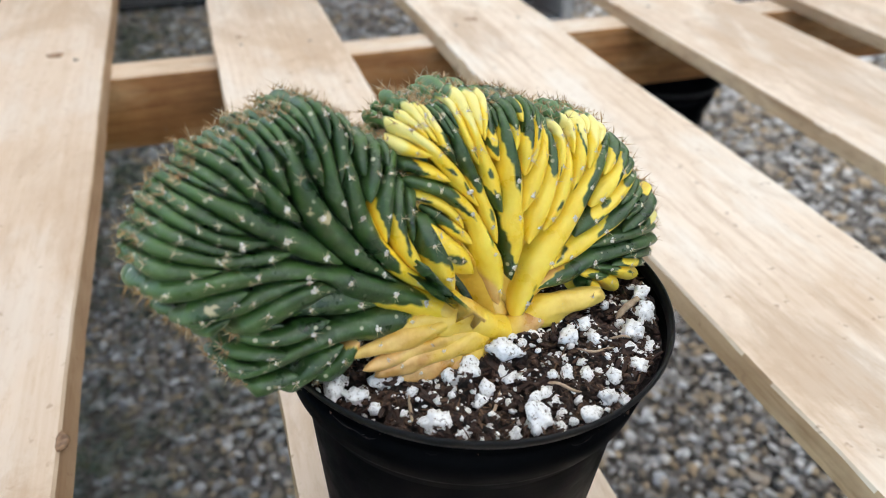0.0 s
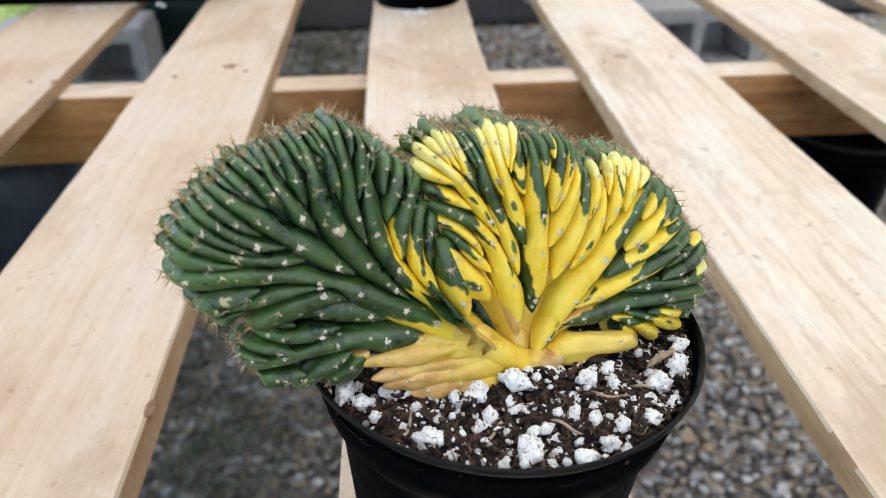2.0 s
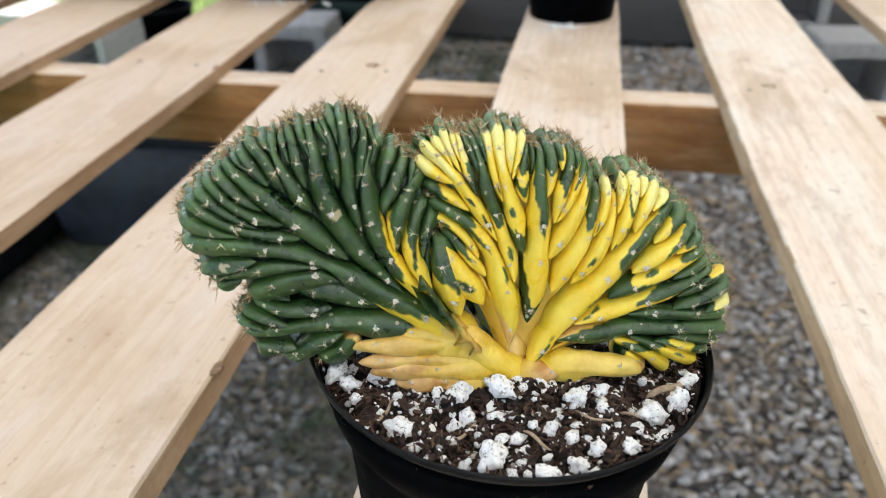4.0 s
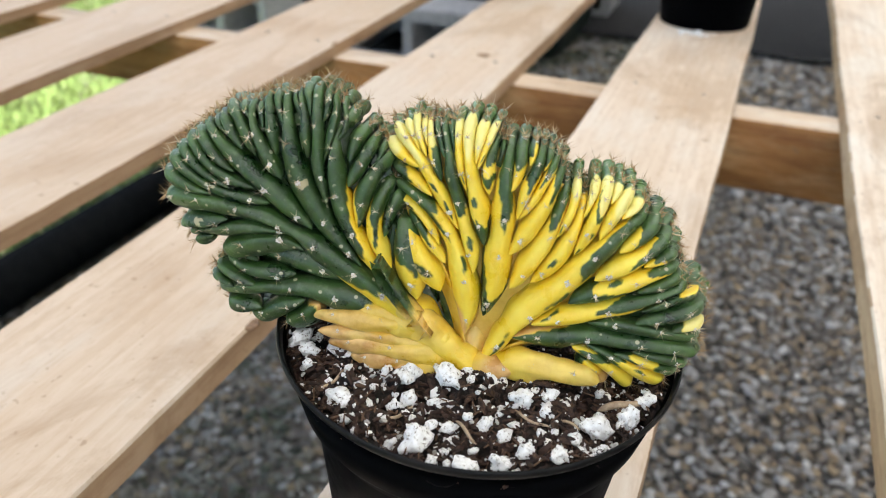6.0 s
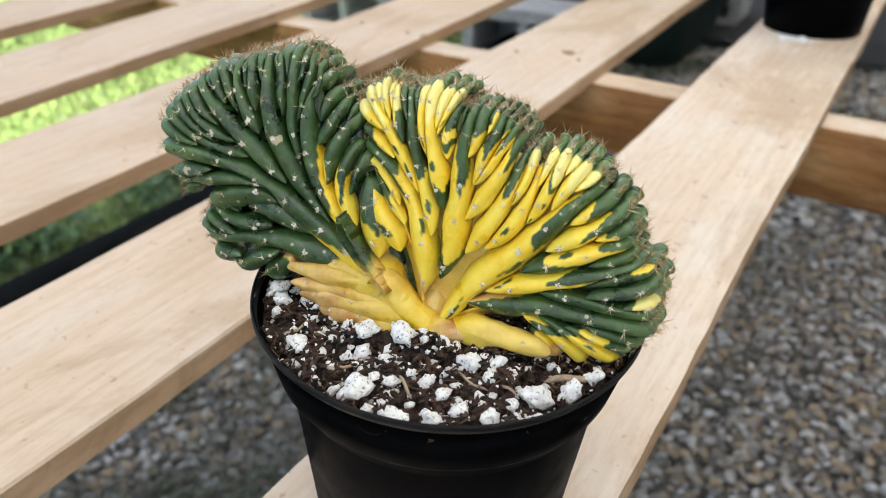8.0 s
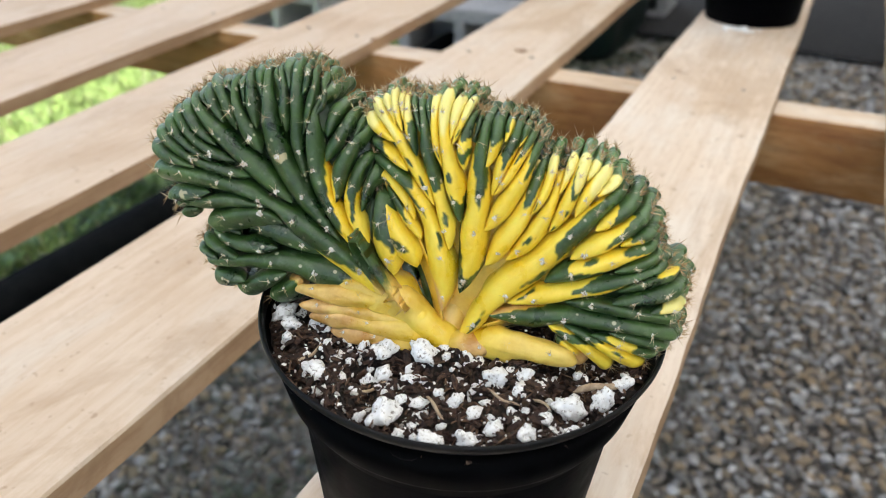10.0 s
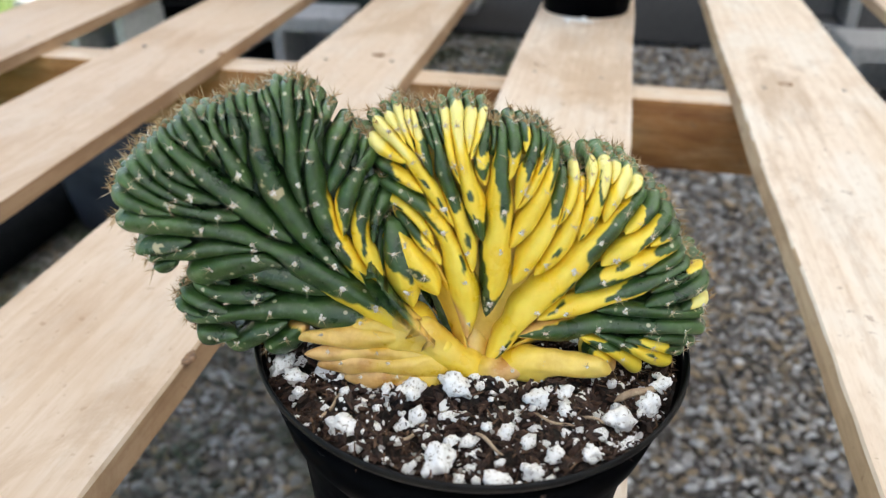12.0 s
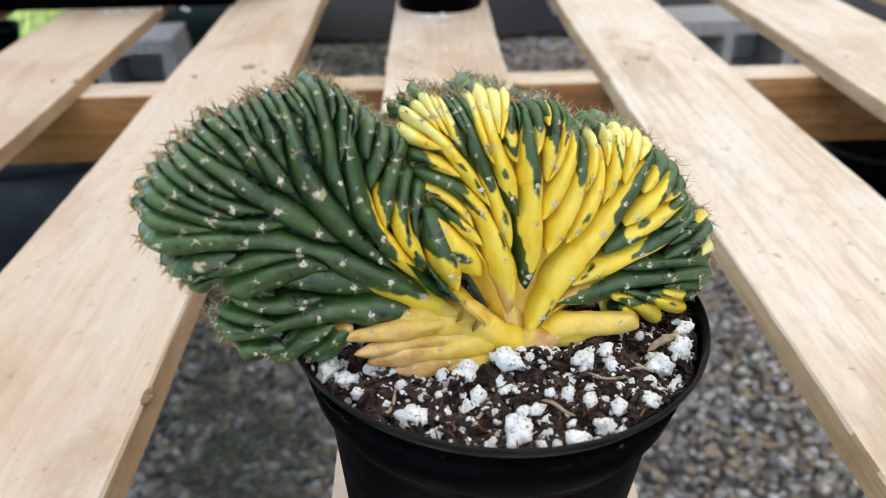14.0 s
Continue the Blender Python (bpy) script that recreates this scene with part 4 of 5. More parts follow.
def core(name, lines, thick, pigment, push=0.0, label="", inset=0.15):
    """The body of a fan: a sheet that folds over its crest, lying deep between the ribs."""
    nu, nf, nw, nb = 200, 80, 40, 24
    st = np.array(lines) / 1000
    ch = np.concatenate([[0], np.cumsum(np.hypot(*np.diff(st[:, 4:6], axis=0).T))])
    ch /= ch[-1]
    U = np.linspace(0, 1, nu)
    G = smooth_cols(np.stack([np.interp(U, ch, st[:, i]) for i in range(6)], -1), nu // (2 * len(lines)))
    O, M, E = G[:, 0:2], G[:, 2:4], G[:, 4:6]
    E = E + (M - E) * inset
    C = 2 * M - 0.5 * (O + E)
    g = np.clip(1 - np.abs(2 * U - 1) ** 16, 0, 1) ** 0.5      # rounding of the fan's two sides

    def face(rho):
        r = rho[:, None, None]
        p = (1 - r) ** 2 * O + 2 * r * (1 - r) * C + r * r * E
        x, z = p[..., 0], p[..., 1]
        return np.stack([x, sheet_y(x, z) + push, z], -1)

    rf, rb = np.linspace(0, 1, nf), np.linspace(1, 0, nb + 1)[1:]
    front, behind = face(rf), face(rb)
    tan = unit(front[-1] - front[-4])
    N = sheet_normal(front[-1][:, 0], front[-1][:, 2])
    tau = np.linspace(0, np.pi, nw + 1)[1:, None, None]
    wrap = front[-1] + tan * 0.0022 * np.sin(tau) + N * (thick / 2) * (1 - np.cos(tau))
    S = np.concatenate([front, wrap, behind + N * (thick * (0.55 + 0.45 * rb[:, None, None]))])
    mid = np.concatenate([front, np.repeat(front[-1:], nw, 0), behind]) + N * (thick / 2)
    S = mid + (S - mid) * (g[None, :, None] * 0.999 + 0.001)
    V = np.concatenate([rf, 1 + 0.3 * np.arange(1, nw + 1) / nw, 1.3 + (1 - rb)])
    n = unit(np.cross(np.gradient(S, axis=1), np.gradient(S, axis=0)))
    if n[nf // 2, nu // 2, 1] > 0:
        n = -n
    S = S - n * 0.0052 * np.minimum(g[None, :, None], sstep(0.0, 0.1, V)[:, None, None])
    i, j = np.meshgrid(np.arange(len(V) - 1), np.arange(nu - 1), indexing="ij")
    f = np.stack([i * nu + j, i * nu + j + 1, (i + 1) * nu + j + 1, (i + 1) * nu + j], -1).reshape(-1, 4)
    me = mesh_of(name, S.reshape(-1, 3), f, MAT_FLESH)
    uu, vv = np.broadcast_to(U[None, :], S.shape[:2]), np.broadcast_to(V[:, None], S.shape[:2])
    paint(me, pigment(uu, vv))
    return part_of(name, me, cactus, label)


def rib_path(spec, thick, push, rng, rise=0.0):
    """A rib's ridge from its fork up the face, over the crest and a little down the back."""
    o, m, e = (np.array(spec[i:i + 2]) / 1000 for i in (0, 2, 4))
    c = 2 * m - 0.5 * (o + e)
    e = e - unit(e - c) * 0.0012
    s = np.linspace(0, 1, 200)[:, None]
    p = (1 - s) ** 2 * o + 2 * s * (1 - s) * c + s * s * e
    ln = np.concatenate([[0], np.cumsum(np.linalg.norm(np.diff(p, axis=0), axis=1))])
    nf = max(int(ln[-1] / 0.00045), 10)
    at = np.linspace(0, ln[-1], nf)
    x, z = np.interp(at, ln, p[:, 0]), np.interp(at, ln, p[:, 1])
    front = np.stack([x, sheet_y(x, z) + push, z], -1)
    N = sheet_normal(x, z)
    over = (np.clip(1 - (at[-1] - at) / 0.011, 0, 1) ** 2)[:, None]            # the rib bows back towards the crest
    front = front + N * 0.0034 * over - np.array((0, 0, 0.0009)) * over
    tan = unit(front[-1] - front[-4])
    nw = 54
    tau = np.linspace(0, np.pi, nw + 1)[1:, None]
    T = thick * rng.uniform(0.92, 1.08) * (1 - 0.34 * math.exp(-((spec[4] + 17) / 7) ** 2)) - 0.0022            # thinner in the notch between the lobes
    ro = rng.uniform(0.0020, 0.0032)
    dent = -0.0014 * np.exp(-((tau - np.pi * 0.40) / 0.20) ** 2)            # furrow along the growing line
    wrap = front[-1] + tan * (ro * np.sin(tau) + dent + rise * (1 - np.cos(tau)) / 2) + N[-1] * (T / 2) * (1 - np.cos(tau))
    down = wrap[-1] - tan * np.linspace(0.0005, 0.006, 10)[:, None]
    P = np.concatenate([front, wrap, down])
    n = unit(np.concatenate([-N, -N[-1] * np.cos(tau) + tan * np.sin(tau) * 1.4, np.repeat(N[-1:], 10, 0)]))
    V = np.concatenate([at / at[-1], 1 + 0.3 * np.arange(1, nw + 1) / nw, np.linspace(1.305, 1.36, 10)])
    S = np.concatenate([[0], np.cumsum(np.linalg.norm(np.diff(P, axis=0), axis=1))])
    return {"P": P, "n": n, "V": V, "S": S, "nf": nf, "born": np.clip(S / np.clip(0.30 * at[-1], 0.005, 0.015), 0.02, 1) ** 0.65, "code": spec[6]}


def rib_pigment(code, v, q, seed, back_green):
    """Green, pale and tan shares from a rib's code, read from fork to crest: y yellow, p pale yellow, t tan, g green,
    d a green dash on the ridge, l or r green on that flank."""
    k = len(code)
    streak = vnoise(q * 5 + seed * 3.3, v * 5 + seed, seed % 50) - 0.5
    off = 0.9 * (hash2(np.float64(seed), np.float64(3), 1) - 0.5)
    tongue = -0.10 - 0.24 * hash2(np.float64(seed), np.float64(8), 2)            # green runs down the ridge in tongues
    w = v + tongue * ((q - off) ** 2 - 0.4) * (v < 1) + 0.06 * streak + 0.025 * (vnoise(q * 9 + seed, v * 16, 9) - 0.5)
    w = np.clip(w, 0, 0.999) * k - 0.5
    lo = np.clip(np.floor(w).astype(int), 0, k - 1)
    hi = np.minimum(lo + 1, k - 1)
    t = sstep(0.05, 0.95, np.clip(w - lo, 0, 1))
    dash = 1.10 - 2.2 * np.abs(q - off - 0.25 * np.sin(v * 9 + seed))
    fields = {"y": 0 * q, "p": 0 * q, "t": 0 * q, "g": 0 * q + 1, "d": dash, "l": sstep(0.5, -0.5, q), "r": sstep(-0.5, 0.5, q)}
    table = np.stack([fields[c] for c in code], 0)
    i, j = np.indices(v.shape)
    rag = 0.36 * (vnoise(q * 4 + seed * 1.7, v * 13, seed % 31) - 0.5) + 0.22 * (vnoise(q * 12, v * 60 + seed, 3) - 0.5)
    grn = sstep(0.26, 0.86, table[lo, i, j] * (1 - t) + table[hi, i, j] * t + rag)
    pale, tan = (np.array([1.0 * (c == letter) for c in code]) for letter in "pt")
    mixed = lambda a: a[lo] * (1 - t) + a[hi] * t
    if back_green:
        grn = np.maximum(grn, sstep(1.05, 1.09, v + 0.05 * (vnoise(q + seed, v * 30, 4) - 0.5)))
    elif code[-1] == "g":
        grn = np.maximum(grn, v > 1)
    # paler green near the crest: young growth, with light from above painted in
    young_lit = 0.50 * sstep(0.72, 1.02, v) * (0.6 + 0.4 * vnoise(q * 2 + seed, v * 9, 6))
    return np.stack([grn, np.maximum(mixed(pale), young_lit * grn), mixed(tan)], -1)


def ribs_on(body, specs, seed, thick, push=0.0, back_green=False, rise=0.0):
    """The ribs of one fan: fat tapering fingers that share the room between them and pinch out where they fork."""
    rng = np.random.default_rng(seed)
    rs = [rib_path(s, thick, push, rng, rise) for s in specs]
    cloud = np.concatenate([r["P"][::2] for r in rs])
    weight = np.concatenate([r["born"][::2] for r in rs])
    owner = np.concatenate([np.full(len(r["P"][::2]), k) for k, r in enumerate(rs)])
    sides = 26
    ang = np.linspace(0, 2 * np.pi, sides, endpoint=False)
    ca, sa = (np.sign(a) * np.abs(a) ** 0.94 for a in (np.cos(ang), np.sin(ang)))
    for k, r in enumerate(rs):
        P, n, V, S, own, nf = r["P"], r["n"], r["V"], r["S"], r["born"], r["nf"]
        t = unit(np.gradient(P, axis=0))
        n = unit(n - (n * t).sum(1, keepdims=True) * t)
        b = np.cross(t, n)
        sel = owner != k
        Q, wq = cloud[sel], weight[sel]
        lim = 0.0047 * rng.uniform(0.92, 1.06)
        d = Q[None] - P[:, None]
        lat, along, off = (np.einsum("ijk,ik->ij", d, a) for a in (b, t, n))
        near = (np.abs(along) < 0.0011) & (np.abs(off) < 0.005)
        half = []
        for side in (1, -1):
            share = np.where(near & (lat * side > 0.0001), lat * side * own[:, None] / (own[:, None] + wq[None]), lim)
            w = np.minimum(share.min(1), lim * own)
            w = np.where(V > 1.03, np.minimum(w, 0.0020), w)
            w = np.convolve(np.pad(w, 12, mode="edge"), np.hanning(27)[1:-1] / np.hanning(27).sum(), "valid")
            half.append(np.maximum(w, 0.00025) * 1.03)
        rad = 0.5 * (half[0] + half[1])
        ph = rng.uniform(0, 6)
        swell = 1 + 0.10 * np.sin(S * 2 * np.pi / 0.0088 + ph) * sstep(0.002, 0.008, S) * (V < 1) + 0.12 * (vnoise(S * 420 + k * 3, 0 * S, seed) - 0.5)
        split = 1.115 + 0.012 * math.sin(ph)
        swell = swell * (1 - 0.62 * np.exp(-((V - split) / 0.020) ** 2) + 0.12 * np.exp(-((V - split - 0.075) / 0.04) ** 2))            # tips and back beads meet in a furrow
        end = np.sqrt(np.clip(1 - (1 - np.clip(S / 0.0022, 0, 1)) ** 2, 0.0004, 1))
        h = 1.75 * np.minimum(rad, 0.0036) * swell * end
        c0 = P + n * (0.34 * np.minimum(rad, 0.0036) - h - 0.0006 * (1 - own))[:, None]
        wide = np.where(ca[None] > 0, half[0][:, None], half[1][:, None]) * (0.45 + 0.55 * swell)[:, None] * end[:, None]
        ring = c0[:, None] + (wide * ca[None])[..., None] * b[:, None] + (h[:, None] * sa[None])[..., None] * n[:, None]
        m = len(P)
        i, j = np.meshgrid(np.arange(m - 1), np.arange(sides), indexing="ij")
        j2 = (j + 1) % sides
        f = np.stack([i * sides + j, i * sides + j2, (i + 1) * sides + j2, (i + 1) * sides + j], -1).reshape(-1, 4)
        me = mesh_of("rib", ring.reshape(-1, 3), f, MAT_FLESH)
        full = np.ones((m, sides))
        paint(me, rib_pigment(r["code"], V[:, None] * full, np.cos(ang)[None] * full, k + 7 * seed, back_green))
        part_of("rib", me, body)
        top = c0 + n * h[:, None]
        s, length = rng.uniform(0.003, 0.006), S[nf - 1]
        while s < length - 0.001:
            q = int(np.searchsorted(S, s))
            rest = length - s
            areoles.append((top[q], n[q], rng.uniform(0.7, 1.25) * (1.0 if rest > 0.012 else 0.85), 0 if rest > 0.013 else 2))
            s += (0.0098 if rest > 0.014 else 0.0072) * rng.uniform(0.85, 1.2)
        for v in (1.05, 1.08, 1.10, 1.12, 1.14, 1.16, 1.22, 1.28):
            q = int(np.clip(np.searchsorted(V, v + rng.uniform(-0.015, 0.015)), 0, m - 1))
            areoles.append((top[q], n[q], rng.uniform(0.55, 0.95), 1))


def core_green(u, v):
    yel = sstep(0.30, 0.16, v)
    return np.stack([1 - yel, 0 * v, yel * 0.8], -1)


def core_fan(u, v):
    grn = np.maximum.reduce([sstep(0.70, 0.80, u) * sstep(0.25, 0.4, v), sstep(0.98, 1.04, v)])
    return np.stack([grn, 0 * v, 0.35 + 0.5 * sstep(0.3, 0.05, v)], -1)


lower_lobe = core("lower_lobe", LOWER, 0.013, lambda u, v: core_green(u, v * 0.42), 0.0065, "small dark green lower lobe")
ribs_on(lower_lobe, LOWER_RIBS, 31, 0.013, 0.0015)
green_lobe = core("green_lobe", LEFT, 0.0185, lambda u, v: core_green(u, v - 0.45 * sstep(0.80, 0.90, u)), 0.0, "large dark green ribbed lobe")
ribs_on(green_lobe, GREEN_LOW + GREEN_TOP + GREEN_RIGHT, 12, 0.0185, 0.0, False, 0.0008)
fan_lobe = core("variegated_lobe", RIGHT, 0.0170, core_fan, 0.0, "yellow ribbed lobe streaked with dark green")
ribs_on(fan_lobe, FAN_A + FAN_B + FAN_C + FAN_D, 17, 0.0205, 0.0, True, 0.0018)


def finger(name, a, b, r0, r1, bend, pig, seed, label=""):
    """A fat rounded rib stub from a to b (millimetres)."""
    a, b, bend = Vector(a) / 1000, Vector(b) / 1000, Vector(bend) / 1000
    n, sides = 40, 28
    t = np.linspace(0, 1, n)
    pts = [a.lerp(b, float(s)) + bend * float(4 * s * (1 - s)) for s in t]
    rad = []
    for s in t:
        r = r0 + (r1 - r0) * s
        cap = math.sqrt(max(0.0, 1 - ((s - 0.60) / 0.40) ** 2)) if s > 0.60 else math.sqrt(1 - max(0.0, (0.16 - s) / 0.16) ** 2)
        rad.append(max(r * cap, 0.05) / 1000 * (1 + 0.10 * math.sin(s * 11 + seed)))
    v, f = tube(pts, rad, sides)
    v = v + 0.0011 * (np.stack([vnoise(v[:, 0] * 260 + seed, v[:, 2] * 420, k) for k in range(3)], -1) - 0.5)
    me = mesh_of(name, v, f, MAT_FLESH)
    col = me.color_attributes.new("pigment", "FLOAT_COLOR", "POINT")
    ss = np.repeat(t, sides)
    ang_ = np.abs(np.linspace(-3, 3, sides))
    band = sstep(0.50, 0.60, vnoise(np.tile(ang_, n) * 1.3 + 5 * seed, ss * 4.5, seed + 2)) * sstep(0.18, 0.4, ss) * (0.95 if pig[1] < 0.4 else 0.0)
    c = np.stack([np.maximum(pig[0] * sstep(0.35, 0.7, ss), band), 0.5 * sstep(0.2, 0.9, ss) * vnoise(ss * 9, np.tile(ang_, n) * 1.2, seed), pig[1] * (0.35 + 0.65 * sstep(0.1, 0.8, ss + 0.5 * (vnoise(ss * 6 + seed, np.tile(ang_, n), 3) - 0.5))), np.ones_like(ss)], -1)
    col.data.foreach_set("color", c.astype(np.float32).ravel())
    return part_of(name, me, cactus, label)


STUBS = (
    # root, tip, radii, bend, green and tan shares
    ((-1, -8, 66), (-1, -6, 86), 7.0, 4.5, (0, 0, 0), (0.0, 0.6)),
    ((-4, -12.8, 83.5), (-36.5, -21.0, 86.0), 3.0, 2.3, (0, -1.0, 2.2), (0.0, 0.75)),
    ((3, -12.2, 75), (-21.5, -14.7, 94.6), 4.8, 2.9, (0, -0.6, 0.4), (0.0, 0.42)),
    ((-3, -13.4, 81.5), (-27, -17.0, 90.2), 3.6, 2.3, (0, -0.8, 0.8), (0.0, 0.45)),
    ((-5, -14.2, 81.2), (-34.5, -21.8, 83.0), 2.6, 1.9, (0, -1.0, 1.2), (0.0, 1.0)),
    ((-3, -14.5, 78.6), (-31.5, -21.6, 80.2), 3.1, 2.3, (0, -1.2, 1.6), (0.0, 1.0)),
    ((-4, -15.0, 76.4), (-26, -21.4, 77.4), 2.7, 2.1, (0, -1.4, 1), (0.0, 1.0)),
    ((0, -13.5, 74.2), (-20.5, -20.2, 74.6), 3.7, 3.3, (0, -1, 1), (0.0, 1.0)),
    ((3, -12.5, 72.5), (-7, -16.8, 73.2), 3.0, 2.8, (0, -1, 0.5), (0.0, 1.0)),
    ((0, -12, 76.5), (12.5, -11.2, 77.6), 3.6, 2.9, (0, -1.0, 0.5), (0.0, 1.0)),
    ((4, -9.8, 77.0), (31, -6.6, 77.4), 3.7, 3.2, (0, -1.4, 2.0), (0.0, 0.45)),
)
for k, (a, b, r0, r1, bend, pig) in enumerate(STUBS):
    finger("rib_stub", a, b, r0, r1, bend, pig, k, "short yellow-tan rib at the foot" if pig[0] == 0 else "short green rib at the foot")
    if k:
        for s in (0.45, 0.8):
            q = Vector(a).lerp(Vector(b), s) + Vector(bend) * (4 * s * (1 - s))
            areoles.append((np.array(q / 1000 + Vector((0, -0.75, 0.62)) * (r0 + (r1 - r0) * s) / 1000), np.array((0.0, -0.77, 0.64)), 0.6, 0))


def spines_and_wool():
    rng = np.random.default_rng(3)
    wv, wf, sv, sf, bv, bf = [], [], [], [], [], []
    v0, f0 = ICO1
    for p, nrm, size, crest in areoles:
        nrm = Vector(nrm)
        s1 = nrm.orthogonal().normalized()
        s2 = nrm.cross(s1)
        p = Vector(p)
        fr = np.array([s1, s2, nrm])
        sort, crest = crest, crest == 1
        if sort == 0 or rng.uniform() < (0.35 if crest else 0.85):
            for _ in range(9 if sort == 0 else 3):
                r = (0.00030 if sort == 0 else 0.00026) * size * rng.uniform(0.6, 1.15)
                off = (s1 * rng.uniform(-1, 1) + s2 * rng.uniform(-1, 1)) * 0.00046 * size
                q = (v0 * np.array((r, r, r * 0.8)) * (1 + rng.uniform(-0.4, 0.4, (len(v0), 1)))) @ fr + np.array(p + off) + np.array(nrm) * r * 0.25
                wf.append(f0 + len(wv) * len(v0))
                wv.append(q)
        for _ in range(int(rng.integers(5, 9)) if not crest else int(rng.integers(5, 8))):
            a = rng.uniform(0, 2 * np.pi)
            up = rng.uniform(0.25, 0.9) if not crest else rng.uniform(0.5, 1.6)
            d = (s1 * math.cos(a) + s2 * math.sin(a) + nrm * up).normalized()
            ln = size * (rng.uniform(0.0010, 0.0024) if sort == 0 else rng.uniform(0.0013, 0.0027) if sort == 2 else rng.uniform(0.0018, 0.0042))
            w = 0.00008 if sort != 1 else 0.0001
            o1 = d.orthogonal().normalized() * w
            o2 = d.cross(o1)
            base = p + nrm * 0.0001
            vv, ff = (bv, bf) if (crest and rng.uniform() < 0.75) else (sv, sf)
            k = len(vv)
            vv.extend([base + o1, base - o1 * 0.5 + o2 * 0.87, base - o1 * 0.5 - o2 * 0.87, base + d * ln])
            ff.extend([(k, k + 1, k + 3), (k + 1, k + 2, k + 3), (k + 2, k, k + 3)])
    tagged(part_of("areole_wool", mesh_of("areole_wool", np.concatenate(wv), np.concatenate(wf), MAT_WOOL), cactus, "white woolly areoles dotted along the ribs"), kind="stuff")
    tagged(part_of("pale_spine", mesh_of("pale_spine", np.array(sv), np.array(sf), MAT_SPINE, False), cactus, "short pale spines"), kind="stuff")
    tagged(part_of("rust_spine", mesh_of("rust_spine", np.array(bv), np.array(bf), MAT_SPINE_BROWN, False), cactus, "rust brown spines along the crest"), kind="stuff")


spines_and_wool()


# ================= other pots and trays on the bench =================
far_pot = tagged(nursery_pot(1.18), "black plastic nursery pot further along the bench", "pot", "pots on the bench")
far_pot.matrix_basis = pose(-0.004, 0.650, TOP)
v, f = lathe([(0.0, 0.083), (0.02, 0.084), (0.0535, 0.0825), (0.0535, 0.078)], 48)
tagged(part_of("dark_soil", mesh_of("dark_soil", v, f, MAT_SOIL), None, m=pose(-0.004, 0.650, TOP)), "dark potting soil in the further pot", "soil")


def tray(w, d, h):
    ob = empty("plant_tray", pose(0, 0, 0))
    bm = bmesh.new()
    vs = []
    for z, s in ((0, 0.94), (h, 1.0), (h, 1.04), (h - 0.006, 1.04), (h - 0.004, 1.015), (h - 0.002, 0.985), (0.004, 0.925)):
        vs.append([bm.verts.new((sx * w / 2 * s, sy * d / 2 * s, z)) for sx, sy in ((-1, -1), (1, -1), (1, 1), (-1, 1))])
    for a, b in ((0, 3), (3, 2), (2, 1), (1, 5), (5, 6)):
        for k in range(4):
            bm.faces.new((vs[a][k], vs[a][(k + 1) % 4], vs[b][(k + 1) % 4], vs[b][k]))
    bm.faces.new(vs[0][::-1])
    bm.faces.new(vs[6])
    bmesh.ops.delete(bm, geom=[q for q in bm.verts if not q.link_faces], context="VERTS")
    bmesh.ops.recalc_face_normals(bm, faces=bm.faces[:])
    part("body", bm, MAT_POT, ob, smooth=False)
    return ob


tr = tagged(tray(0.50, 0.28, 0.06), "black plastic plant tray lying across the slats", "tray")
tr.matrix_basis = pose(-0.455, 0.805, TOP)


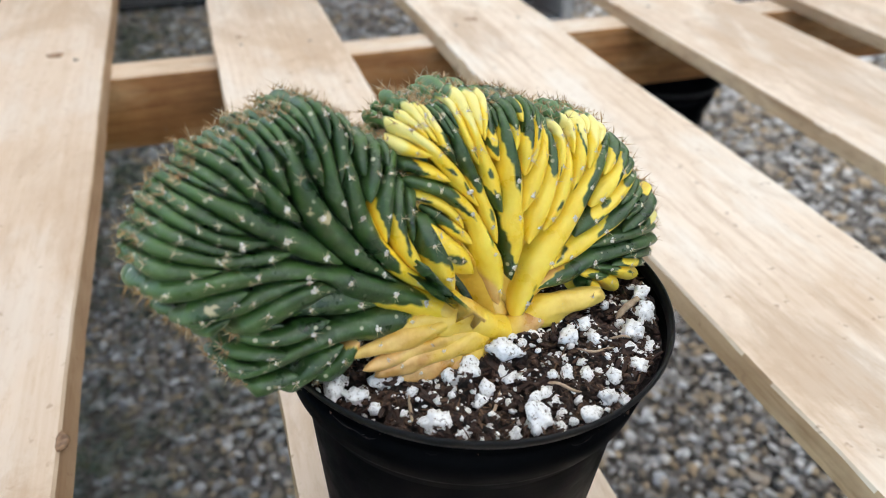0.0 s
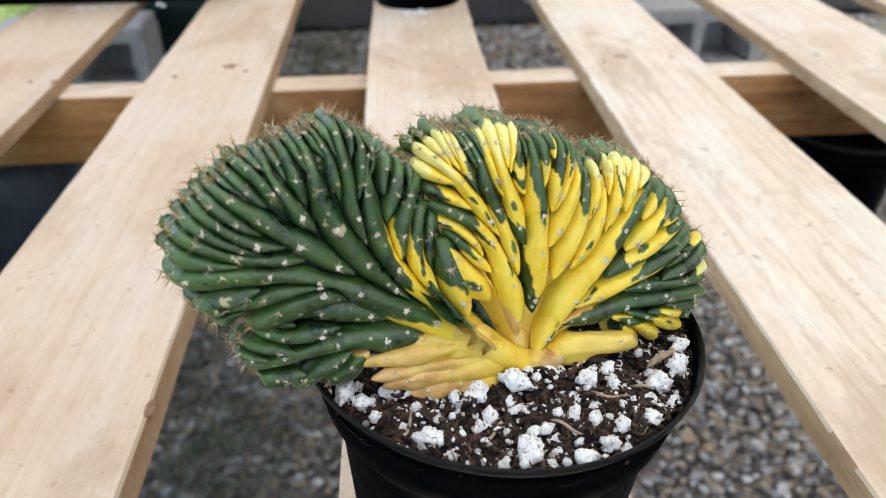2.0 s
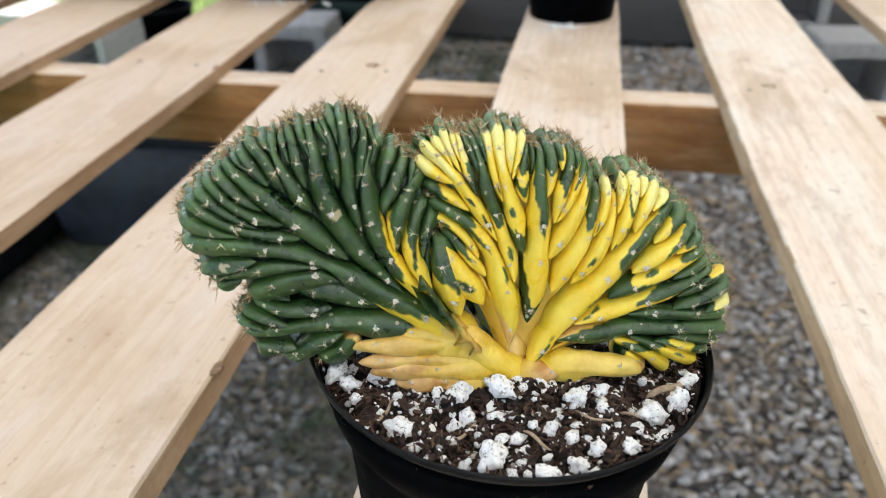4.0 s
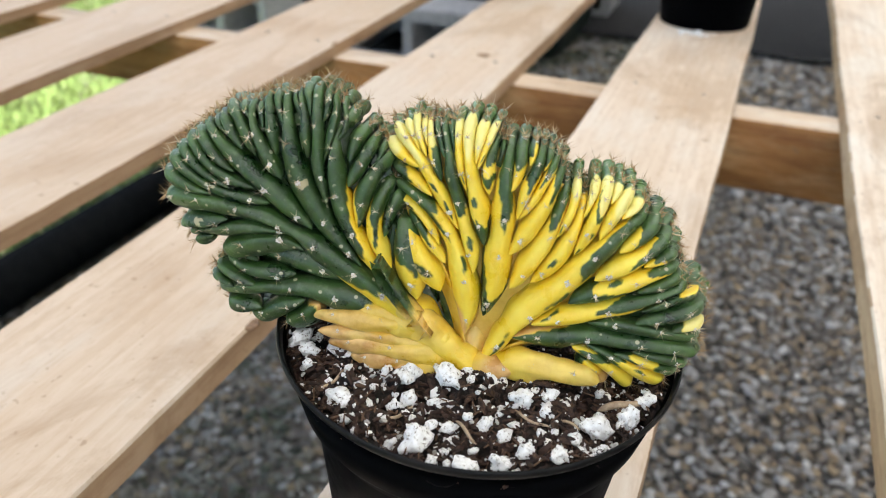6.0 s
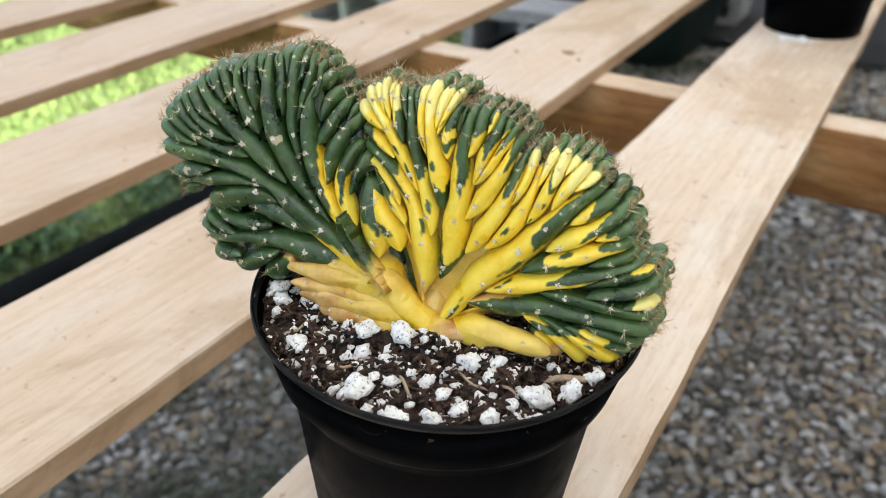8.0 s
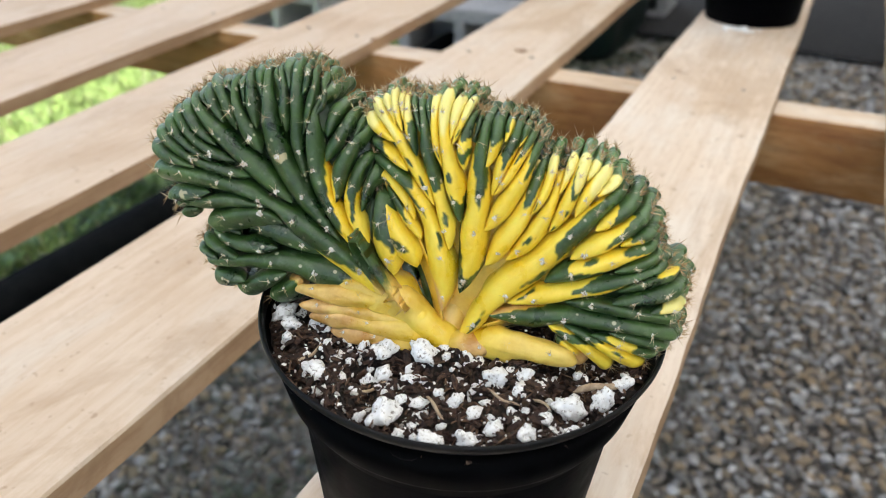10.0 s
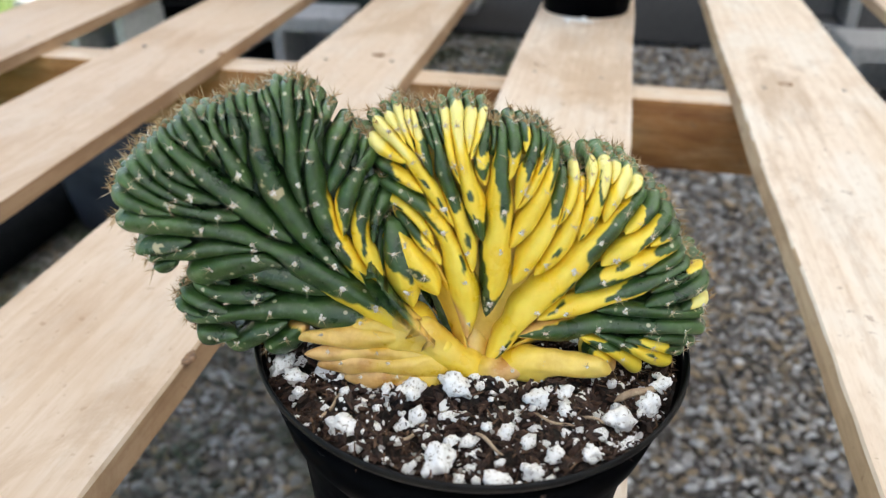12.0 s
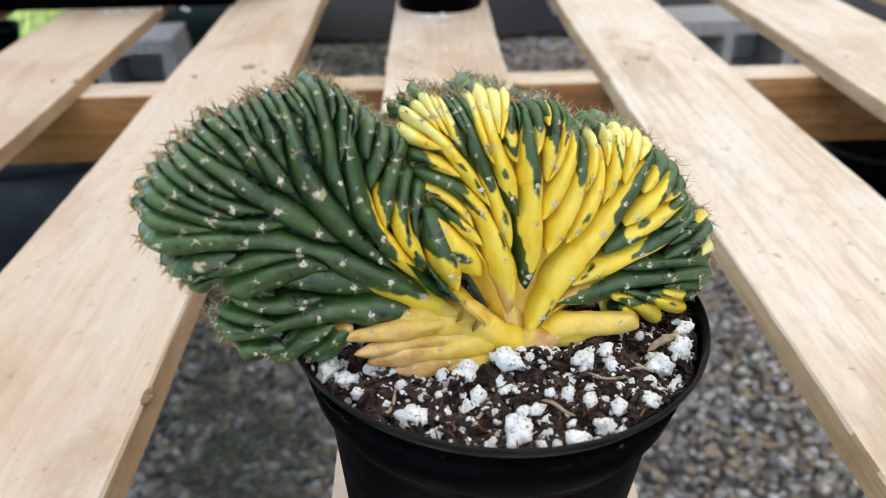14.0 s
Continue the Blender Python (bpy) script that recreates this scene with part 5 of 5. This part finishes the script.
# ================= things on the ground and spilled perlite =================
def tub(w, d, h, material):
    """An open plastic tub with a rolled rim and sloping sides."""
    ob = empty("storage_tub", pose(0, 0, 0))
    for name, rings in (("body", ((0, 0.86), (0.012, 0.88), (h * 0.5, 0.93), (h - 0.02, 0.97), (h - 0.02, 0.955), (0.02, 0.865))), ("rim", ((h - 0.022, 0.968), (h - 0.024, 1.0), (h, 1.0), (h + 0.002, 0.985), (h, 0.955), (h - 0.022, 0.955)))):
        bm = bmesh.new()
        loops = []
        for z, s in rings:
            lp = []
            for k in range(32):
                a = 2 * math.pi * k / 32
                ca, sa = math.cos(a), math.sin(a)
                sq = lambda t: math.copysign(abs(t) ** 0.28, t)
                lp.append(bm.verts.new((sq(ca) * w / 2 * s, sq(sa) * d / 2 * s, z)))
            loops.append(lp)
        for a, b2 in zip(loops[:-1], loops[1:]):
            for k in range(32):
                bm.faces.new((a[k], a[(k + 1) % 32], b2[(k + 1) % 32], b2[k]))
        if name == "body":
            bm.faces.new(loops[0][::-1])
            bm.faces.new(loops[-1])
        else:
            for k in range(32):
                bm.faces.new((loops[-1][k], loops[-1][(k + 1) % 32], loops[0][(k + 1) % 32], loops[0][k]))
        bmesh.ops.recalc_face_normals(bm, faces=bm.faces[:])
        part(name, bm, material, ob)
    return ob


# added tub, its near-black green stands in for greenery in shade
MAT_SHADED_GREEN = speckled("shaded_greenery", [(0.35, (0.006, 0.016, 0.012)), (0.7, (0.012, 0.028, 0.021))], 20.0, 0.5, 0.1, 0.001)
tb = tagged(tub(0.62, 0.62, 0.30, MAT_SHADED_GREEN), "dark green tub standing in for shaded greenery behind the bench", "tub")
tb.matrix_basis = pose(-0.80, 2.45, 0.0)
# tub in place of a concrete block, under-bench shade put into its colour
MAT_SHADED_BLOCK = speckled("shaded_block_grey", [(0.35, (0.020, 0.024, 0.032)), (0.7, (0.045, 0.052, 0.065))], 20.0, 0.55, 0.1, 0.001)
cr = tagged(tub(0.42, 0.36, 0.24, MAT_SHADED_BLOCK), "slate grey tub standing in for a shaded concrete block under the bench", "tub")
cr.matrix_basis = pose(-0.80, 1.15, 0.0, 0, 0, 8)
gp = tagged(nursery_pot(2.3), "large black nursery pot standing on the gravel", "pot")
gp.matrix_basis = pose(0.80, 1.12, 0.0)
lp = tagged(nursery_pot(2.1), "black nursery pot standing on the lawn edge", "pot")
lp.matrix_basis = pose(-1.34, 2.16, 0.004)

rngp = np.random.default_rng(14)
for cx, cy, n in ((-0.006, 0.598, 16), (-0.33, 0.652, 10), (-0.27, 0.655, 5)):
    for k in range(n):
        r = float(rngp.uniform(0.0012, 0.0030))
        x, y = cx + float(rngp.normal(0, 0.012)), cy + float(rngp.normal(0, 0.004))
        tagged(part_of("perlite_grain", PERLITE[3 + k % 5], None, m=pose(x, y, TOP + r * 0.45, rngp.uniform(0, 360), 0, rngp.uniform(0, 360)) @ Matrix.Diagonal((r, r, r, 1))), "spilled white perlite grain on a slat", "perlite", "spilled perlite")
